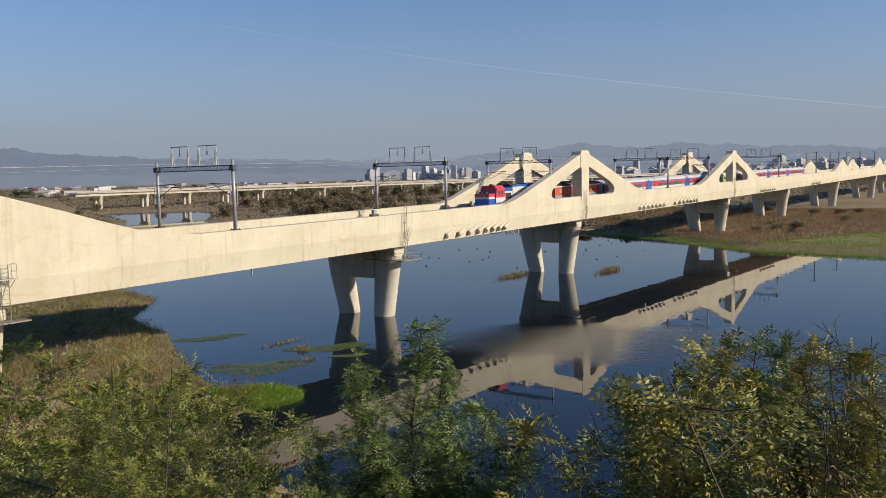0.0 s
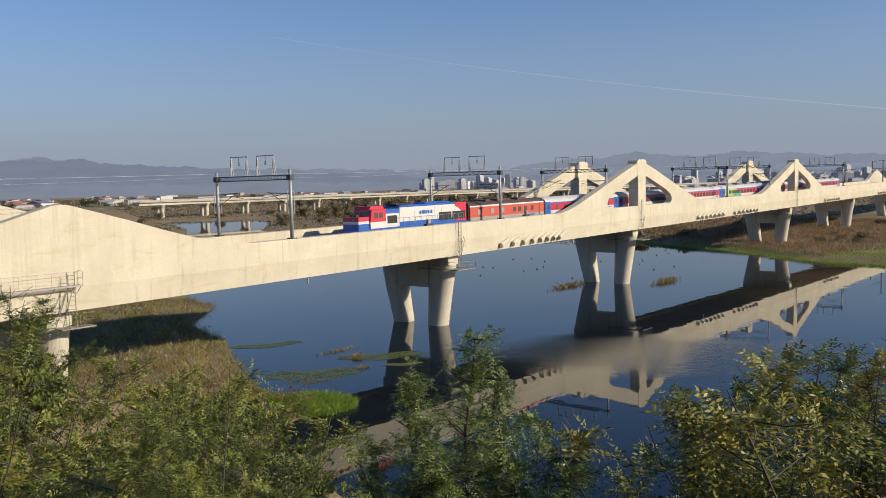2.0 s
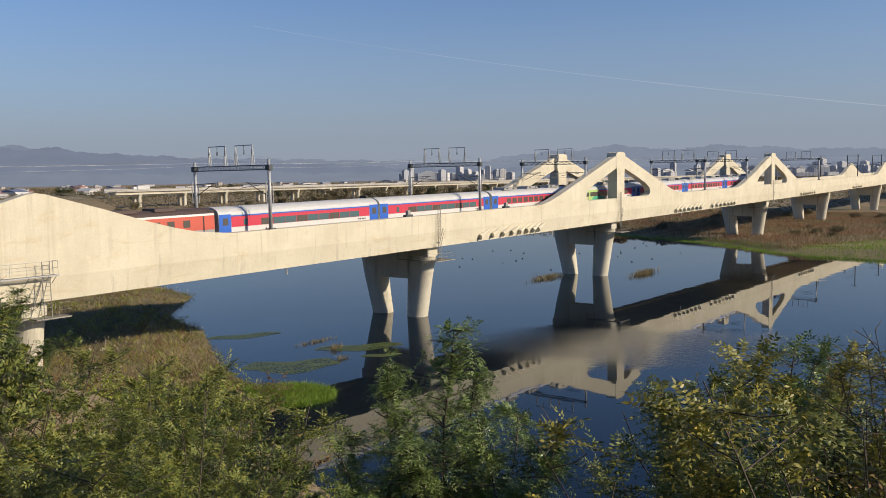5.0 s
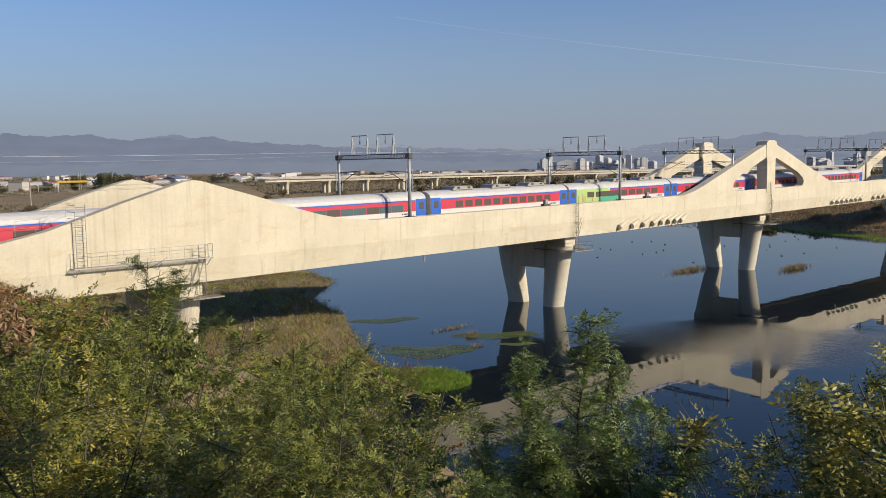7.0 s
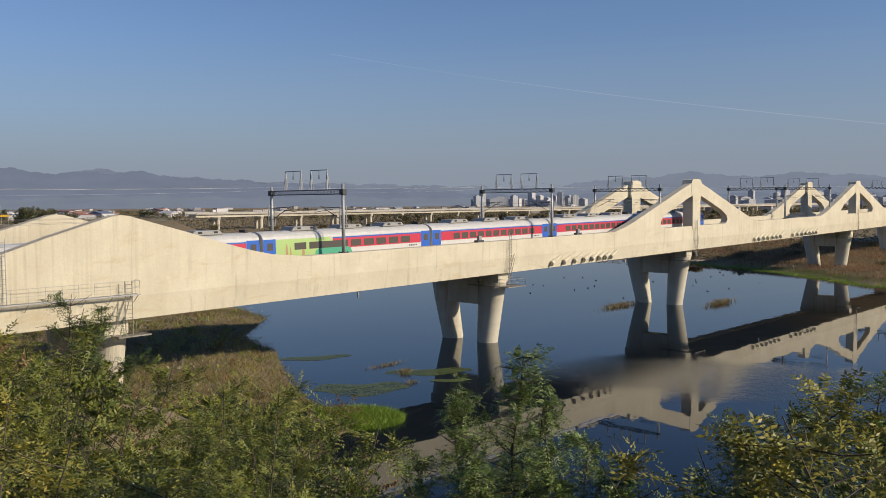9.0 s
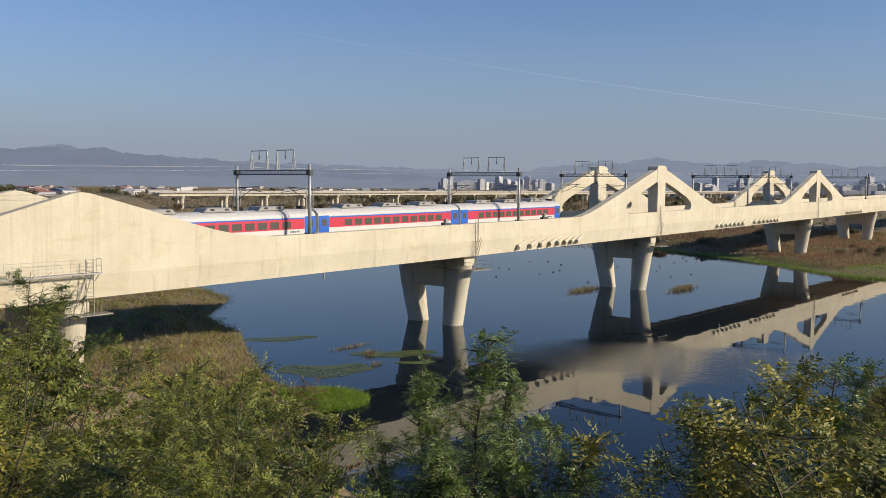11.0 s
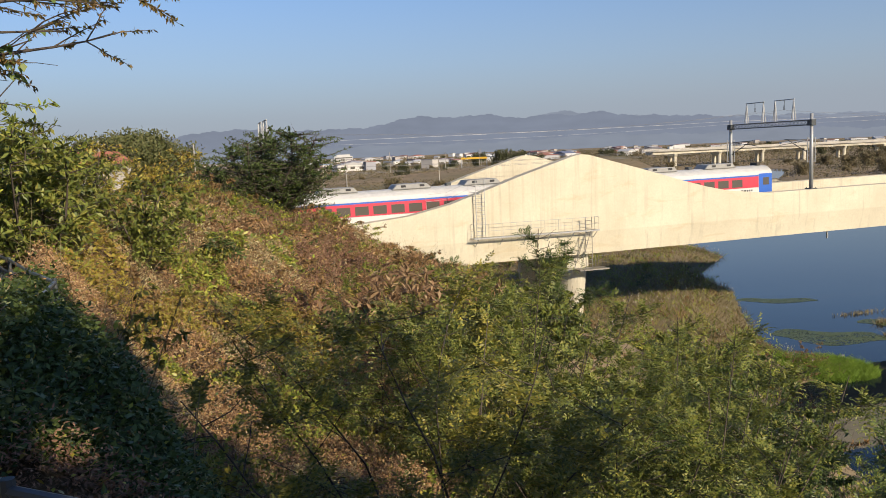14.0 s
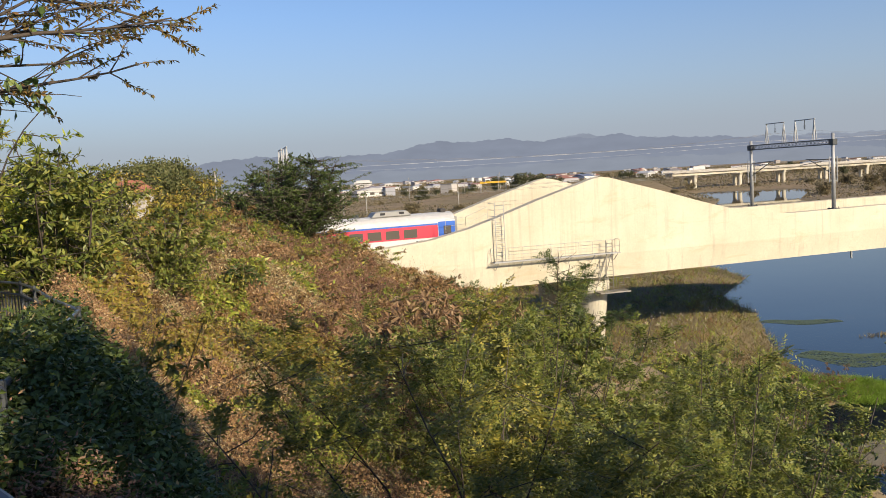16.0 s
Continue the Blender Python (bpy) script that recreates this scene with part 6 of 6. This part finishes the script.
def bank_growth():
    r = np.random.default_rng(81)
    rd = lambda x, y: river_distance(x, y)
    noise2 = lambda x, y: np.sin(x * 0.33 + 1) * np.cos(y * 0.29) + 0.6 * np.sin(x * 0.9 + y * 0.6)
    x, y = scatter(100000, 8, 80, 40, 118, lambda x, y: (rd(x, y) > 0.2 + 0.7 * np.sin(x * 1.3) * np.cos(y * 1.1)) & (land(x, y) < 7.5), r)
    f = noise2(x * 1.6, y * 1.6) + 0.5 * np.sin(x * 2.3 - y * 1.7) + r.normal(0, 0.45, len(x))
    tall = 0.55 + 0.55 * np.clip(0.5 + 0.5 * np.sin(x * 1.1 + 0.7) * np.cos(y * 0.9) + 0.35 * np.sin(x * 2.7 + y * 1.9), 0, 1.3)
    for lo, hi, lab, mat, w in ((-9, -0.75, "rust-brown dry weeds along the river bank", DRY_RED, 0.022), (-0.75, -0.1, "green weeds along the river bank", VINE_GREEN, 0.03),
                                (-0.1, 9, "dry straw-coloured reeds along the river bank", REED, 0.02)):
        k = (f > lo) & (f <= hi)
        grass("reeds", lab, mat, x[k], y[k], tall[k] * 0.72, w * 0.9, r, 0.75)
    # pale seed heads on stalks
    x, y = scatter(9000, 8, 80, 40, 118, lambda x, y: (rd(x, y) > 0.3) & (land(x, y) < 6) & (noise2(x * 0.9, y * 0.9) > 0.1), r)
    n = len(x)
    P = np.stack([x, y, land(x, y) + r.uniform(0.75, 1.25, n)], -1)
    q = blades(P, unit(r.normal(0, 0.4, (n, 3)) + np.array([0, 0, 1.0])), r.normal(0, 1, (n, 3)), r.uniform(0.14, 0.26, n), r.uniform(0.05, 0.09, n))
    tagged(from_arrays("seed_heads", q, quads(n), SEED_HEAD), "pale feathery seed heads over the bank reeds", "grass", kind="stuff")
    # fresh green tongue of reeds
    x, y = scatter(26000, 40, 50, 44, 58, lambda x, y: (((x - 45.4) / 3.6) ** 2 + ((y - 51.2) / 3.9) ** 2 < 1), r)
    grass("green_reeds", "bright green reeds at the water's edge", REED_GREEN, x, y, 0.48, 0.022, r, 0.7, z=np.maximum(land(x, y), -0.02))
    # far bank across the water
    x, y = scatter(110000, 176, 330, 10, 125, lambda x, y: rd(x, y) > np.maximum(2.5, (15.5 - np.degrees(np.arctan2(y, x))) * 5), r)
    k = noise2(x * 0.5, y * 0.5) > -0.2
    grass("dry_grass", "tall reddish dry grass on the far river bank", DRY_RED, x[k], y[k], 0.8, 0.035, r, 0.55)
    grass("dry_grass", "dark brown weeds on the far river bank", REED, x[~k], y[~k], 0.8, 0.04, r, 0.6)
    x, y = scatter(90000, 172, 260, 4, 125, lambda x, y: (rd(x, y) > -2.5) & (rd(x, y) < np.maximum(7.0 - 0.04 * y, (16 - np.degrees(np.arctan2(y, x))) * 5)), r)
    grass("green_grass", "low bright green grass strip along the far shore", REED_GREEN, x, y, 0.35, 0.05, r, z=np.maximum(land(x, y), 0.0))
    # lawn beside the hilltop path
    x, y = scatter(30000, -7, 0, 4, 22, lambda x, y: (x < hill_edge(y) + 0.1), r)
    grass("lawn", "short sunlit green grass beside the path", REED_GREEN, x, y, 0.10, 0.006, r)
    # islets in the river
    for cx, cy, sx, sy, n, h in ((124.0, 73.4, 5.2, 0.9, 500, 0.7), (137.5, 62.0, 4.6, 0.8, 500, 0.8), (62.5, 66.0, 2.4, 0.5, 160, 0.35), (61.0, 61.6, 0.7, 0.4, 90, 0.6), (58.0, 57.6, 0.7, 0.4, 60, 0.4)):
        x, y = cx + sx * r.normal(0, 0.5, n), cy + sy * r.normal(0, 0.5, n)
        grass("reed_islet", "small islet of dry reeds standing in the river", REED, x, y, h, 0.03, r, 0.5, z=np.zeros(n))
    # floating weed
    for cx, cy, sx, sy, turn in ((60.5, 75.5, 4.2, 1.3, -30), (63.2, 60.2, 4.6, 1.6, -38), (53.2, 59.6, 4.6, 2.6, -40), (61.4, 55.5, 2.0, 0.6, -40)):
        n = 4500
        a, q = r.uniform(0, math.tau, n), np.sqrt(r.random(n))
        u, v = np.cos(a) * q * sx, np.sin(a) * q * sy * (1 + 0.4 * np.sin(a * 3))
        c, s = math.cos(radians(turn)), math.sin(radians(turn))
        x, y = cx + u * c - v * s, cy + u * s + v * c
        b = r.uniform(0, math.tau, n)
        e = r.uniform(0.03, 0.11, n)
        corners = [np.stack([x + np.cos(b + k * math.tau / 5) * e, y + np.sin(b + k * math.tau / 5) * e, np.full(n, 0.006) + r.random(n) * 0.02], -1) for k in range(5)]
        ob = from_arrays("floating_weed", np.stack(corners, 1).reshape(-1, 3), np.arange(n * 5).reshape(n, 5), WEED)
        tagged(ob, "patch of green weed floating on the river", "water weed", kind="stuff")


bank_growth()


def bank_shrubs():
    """Low weeds and bushes among the reeds."""
    r = np.random.default_rng(83)
    for _ in range(330):
        x, y = r.uniform(14, 76), r.uniform(38, 112)
        if float(river_distance(np.array(x), np.array(y))) > 1.5 and float(land(x, y)) < 5 and not 62 < y < 79:
            u = r.random()
            put(LOW_SHRUBS[2 if u < 0.4 else 3 if u < 0.6 else 1 if u < 0.8 else 0], x, y, r.uniform(0.7, 1.5), r.uniform(0, 360), 0.1)


bank_shrubs()


def bank_weeds():
    """Small mixed bushes over the reed bank beside the first pier."""
    r = np.random.default_rng(87)
    for _ in range(420):
        x, y = r.uniform(26, 58), r.uniform(42, 63)
        if float(river_distance(np.array(x), np.array(y))) > 0.6 and float(land(x, y)) < 5:
            u = r.random()
            put(LOW_SHRUBS[2 if u < 0.38 else 3 if u < 0.52 else 1 if u < 0.72 else 0], x, y, r.uniform(0.45, 1.05), r.uniform(0, 360), 0.1)


bank_weeds()


def abutment_bushes():
    """Scrub over the earth slope below the railway."""
    r = np.random.default_rng(88)
    for gx in np.arange(12, 33, 1.5):
        for gy in np.arange(35, 61, 1.5):
            x, y = gx + r.uniform(-0.7, 0.7), gy + r.uniform(-0.7, 0.7)
            if 1.0 < float(land(x, y)) < 9.5 and x < 31:
                u = r.random()
                put(LOW_SHRUBS[3 if u < 0.35 else 2 if u < 0.75 else 1 if u < 0.87 else 0], x, y, r.uniform(1.0, 1.7), r.uniform(0, 360), 0.1)


abutment_bushes()


def shore_bushes():
    """Dense dark bushes on the steep bank between the thicket and the water."""
    r = np.random.default_rng(86)
    for gx in np.arange(14, 46, 1.7):
        for gy in np.arange(2, 52, 1.7):
            x, y = gx + r.uniform(-0.8, 0.8), gy + r.uniform(-0.8, 0.8)
            rd = float(river_distance(np.array(x), np.array(y)))
            if 0.15 < rd < 6 and math.degrees(math.atan2(y, x)) < 62:
                u = r.random()
                put(LOW_SHRUBS[3 if u < 0.55 else 2 if u < 0.85 else 0], x, y, r.uniform(1.2, 2.1), r.uniform(0, 360), 0.1)


shore_bushes()


def plain_scrub():
    """Knee-high scrub and dry grass clumps over the river plain."""
    r = np.random.default_rng(84)
    n = 120000
    az, d = np.radians(r.uniform(6, 92, n)), 150 + 900 * r.random(n) ** 1.6
    x, y = np.cos(az) * d, np.sin(az) * d
    k = (river_distance(x, y) > 2) & (y > 84)
    x, y, d = x[k], y[k], d[k]
    n = len(x)
    P = np.stack([x, y, land(x, y) + r.random(n) * 0.5], -1)
    size = 0.35 + d / 750
    q = blades(P, unit(np.stack([r.normal(0, 1, n), r.normal(0, 1, n), np.abs(r.normal(0, 0.6, n))], -1)), r.normal(0, 1, (n, 3)), size * r.uniform(0.6, 1.6, n), size * 0.5 * r.uniform(0.6, 1.5, n))
    tagged(from_arrays("plain_scrub", q, quads(n), SCRUB), "low dry scrub scattered over the river plain", "scrub", kind="stuff")


plain_scrub()


def clump_tree(name, label, seed, h, w, n, size, mat, trunk=0.25):
    """Far tree or bush: a trunk with limbs and many leafy clumps."""
    r = np.random.default_rng(seed)
    t = tagged(empty(name), label, "tree", "far trees")
    lines, radii = [branch((0, 0, -0.5), (0, 0, 1), h * 0.6, r, 0.1, 0, 5)], [(trunk, trunk * 0.5)]
    ends = []
    for _ in range(7):
        a = r.uniform(0, math.tau)
        b = branch(lines[0][r.integers(1, 5)], unit(np.array([math.cos(a), math.sin(a), r.uniform(0.25, 1.1)])), w * r.uniform(0.6, 1.1), r, 0.3, 0.03, 5)
        lines.append(b)
        radii.append((trunk * 0.4, 0.02))
        ends += [b[2], b[3], b[4]]
    V, F = tubes(lines, radii, 3)
    from_arrays("trunk", V, F, BARK, t)
    E = np.array(ends)
    P = E[r.integers(0, len(E), n)] + r.normal(0, 0.2, (n, 3)) * np.array([w, w, h * 0.6])
    P[:, 2] = np.clip(P[:, 2], 0.1 * h, h)
    q = blades(P, unit(r.normal(0, 1, (n, 3))), r.normal(0, 1, (n, 3)), size * r.uniform(0.6, 1.4, n), size * 0.6 * r.uniform(0.6, 1.4, n))
    from_arrays("crown", q, quads(n), mat, t)
    return t


def far_trees():
    r = np.random.default_rng(91)
    a = clump_tree("willow_bush", "rounded olive-green willow bush on the river plain", 1, 6.0, 4.0, 1300, 0.7, SCRUB)
    b = clump_tree("willow_bush", "low brown scrub bush on the river plain", 2, 3.2, 3.6, 900, 0.6, SCRUB)
    c = clump_tree("dark_tree", "dark green tree on the river plain", 3, 9.0, 4.5, 2400, 0.8, FAR_GREEN)
    c2 = clump_tree("dark_tree", "dark green tree in a distant belt of woodland", 5, 7.0, 5.0, 620, 1.2, FAR_GREEN)
    a2 = clump_tree("willow_bush", "brownish tree in a distant belt of woodland", 6, 5.5, 5.0, 620, 1.2, SCRUB)
    k = clump_tree("knoll_tree", "olive-green tree on the wooded knoll", 4, 7.0, 3.6, 2400, 0.42, LEAF_KNOLL)
    spots = []
    # scrub between the two bridges
    for _ in range(130):
        x, y = r.uniform(235, 620), r.uniform(215, 440)
        if float(river_distance(np.array(x), np.array(y))) > 6:
            spots.append((a if r.random() < 0.45 else b, x, y, r.uniform(0.7, 1.3)))
    for x, y, s in ((262, 262, 1.1), (272, 258, 1.25), (282, 262, 1.1), (330, 282, 1.0), (252, 300, 0.9), (246, 290, 0.8)):
        spots.append((a, x, y, s))
    # left plain and river edge
    for _ in range(22):
        x, y = r.uniform(95, 235), r.uniform(210, 520)
        if float(river_distance(np.array(x), np.array(y))) > 8:
            spots.append((b, x, y, r.uniform(0.4, 0.9)))
    for az, d, s, p in ((76.5, 330, 1.0, a), (80.8, 260, 0.9, a), (79.0, 270, 0.8, a), (69.0, 620, 1.6, c), (67.6, 640, 1.5, c), (66.4, 600, 1.2, c), (70.5, 700, 1.4, c), (62.0, 700, 1.3, c), (75.5, 520, 1.0, c)):
        x, y = spot(az, d)
        spots.append((p, x, y, s))
    # far bank of the near basin
    for _ in range(46):
        x, y = r.uniform(205, 330), r.uniform(40, 120)
        if float(river_distance(np.array(x), np.array(y))) > 3 and not 62 < y < 79:
            spots.append((b, x, y, r.uniform(0.3, 0.7)))
    # wooded knoll past the railway
    for _ in range(70):
        x, y = r.normal(-9, 5.5), r.normal(156, 10)
        spots.append((k, x, y, r.uniform(0.9, 1.35)))
    # distant belts of woodland
    for _ in range(230):
        az, d = r.uniform(8, 88), r.uniform(650, 1500)
        x, y = spot(az, d)
        spots.append((c2 if r.random() < 0.4 else a2, x, y, r.uniform(0.6, 1.1)))
    for p, x, y, s in spots:
        put(p, x, y, s, r.uniform(0, 360), 0.3)


far_trees()


def woods():
    """Dark belt of woodland beyond the road bridge."""
    r = np.random.default_rng(95)
    n = 90000
    az, d = np.radians(r.uniform(6, 90, n)), r.uniform(900, 2200, n)
    P = np.stack([np.cos(az) * d, np.sin(az) * d, 1.5 + r.random(n) ** 1.5 * (3.2 + 1.6 * np.sin(az * 60 + d * 0.01))], -1)
    q = blades(P, unit(r.normal(0, 1, (n, 3)) * np.array([1, 1, 0.5])), r.normal(0, 1, (n, 3)), r.uniform(1.4, 3.2, n), r.uniform(1.0, 2.0, n))
    tagged(from_arrays("far_woods", q, quads(n), SCRUB), "belt of brown leafy woodland across the plain", "woods", kind="stuff")


woods()


# ---- path edge ----
def path_fence():
    f = tagged(empty("path_fence"), "dark metal fence with a pale top rail along the path", "fence")
    pts = [(2.4, -1.2), (1.3, 0.5), (0.35, 1.42), (-0.45, 2.15), (-0.64, 2.5), (-0.93, 3.1), (-0.85, 3.75), (-0.88, 4.75), (-0.97, 6.82), (-1.36, 8.11), (-1.83, 9.9), (-2.2, 11.1), (-3.7, 14.0)]
    for (xa, ya), (xb, yb) in zip(pts, pts[1:]):
        za, zb = (15.98 - 0.035 * max(0.0, v - 4) for v in (ya, yb))
        bm = bmesh.new()
        tube(bm, (xa, ya, za + 0.92), (xb, yb, zb + 0.92), 0.015, sides=8)
        part("top_rail", bm, RAIL_PAINT, f, "worn grey steel top rail")
        bm = bmesh.new()
        tube(bm, (xa, ya, za + 0.78), (xb, yb, zb + 0.78), 0.014, sides=6)
        part("rail", bm, DARK_STEEL, f)
        bm = bmesh.new()
        tube(bm, (xa, ya, za + 0.15), (xb, yb, zb + 0.15), 0.014, sides=6)
        part("rail", bm, DARK_STEEL, f)
        bm = bmesh.new()
        tube(bm, (xa, ya, za - 0.6), (xa, ya, za + 0.95), 0.018, sides=8)
        part("post", bm, DARK_STEEL, f)
        n = int(math.hypot(xb - xa, yb - ya) / 0.13)
        for i in range(1, n):
            t = i / n
            bm = bmesh.new()
            tube(bm, (xa + (xb - xa) * t, ya + (yb - ya) * t, za + 0.15), (xa + (xb - xa) * t, ya + (yb - ya) * t, za + 0.78), 0.009, sides=5)
            part("baluster", bm, DARK_STEEL, f)


path_fence()


# ---- birds on the water ----
def ducks():
    r = np.random.default_rng(101)
    d = tagged(empty("duck"), "small dark duck resting on the river", "duck", "ducks on the water")
    bm = bmesh.new()
    ring = lambda x, w, h, z: [(x, w * math.cos(i * math.tau / 8), z + h * math.sin(i * math.tau / 8)) for i in range(8)]
    loft(bm, [ring(-0.24, 0.02, 0.02, 0.12), ring(-0.14, 0.09, 0.07, 0.06), ring(0.05, 0.11, 0.09, 0.05), ring(0.2, 0.04, 0.05, 0.07)])
    part("body", bm, UNDERFRAME, d)
    bm = bmesh.new()
    tube(bm, (0.16, 0, 0.08), (0.2, 0, 0.24), 0.03, 0.035, 6)
    tube(bm, (0.2, 0, 0.24), (0.31, 0, 0.22), 0.035, 0.012, 6)
    part("head", bm, BARK, d)
    d.matrix_basis = pose(150, 95, 0)
    for _ in range(28):
        x, y = r.uniform(128, 200), r.uniform(70, 112)
        copy_thing(d, pose(x, y, 0, 0, 0, r.uniform(0, 360)) @ Matrix.Diagonal((0.9, 0.9, 0.9, 1)))


ducks()

# ---- what moves ----
FRONT = [(0.0, 105.6), (0.5, 95.6), (1.0, 85.9), (1.5, 76.3), (3.5, 39.3), (7.0, -25.7), (8.0, -44.2), (9.0, -62.2), (12.5, -124.4), (14.5, -158.6), (16.0, -183.3)]


def motions():
    for off, car in zip(OFFSETS, cars):
        walk(car, [(t, pose(x + off, Y_TRACK, RAIL + GRADE * (x + off), 0, -math.degrees(GRADE), 0)) for t, x in FRONT])


motions()
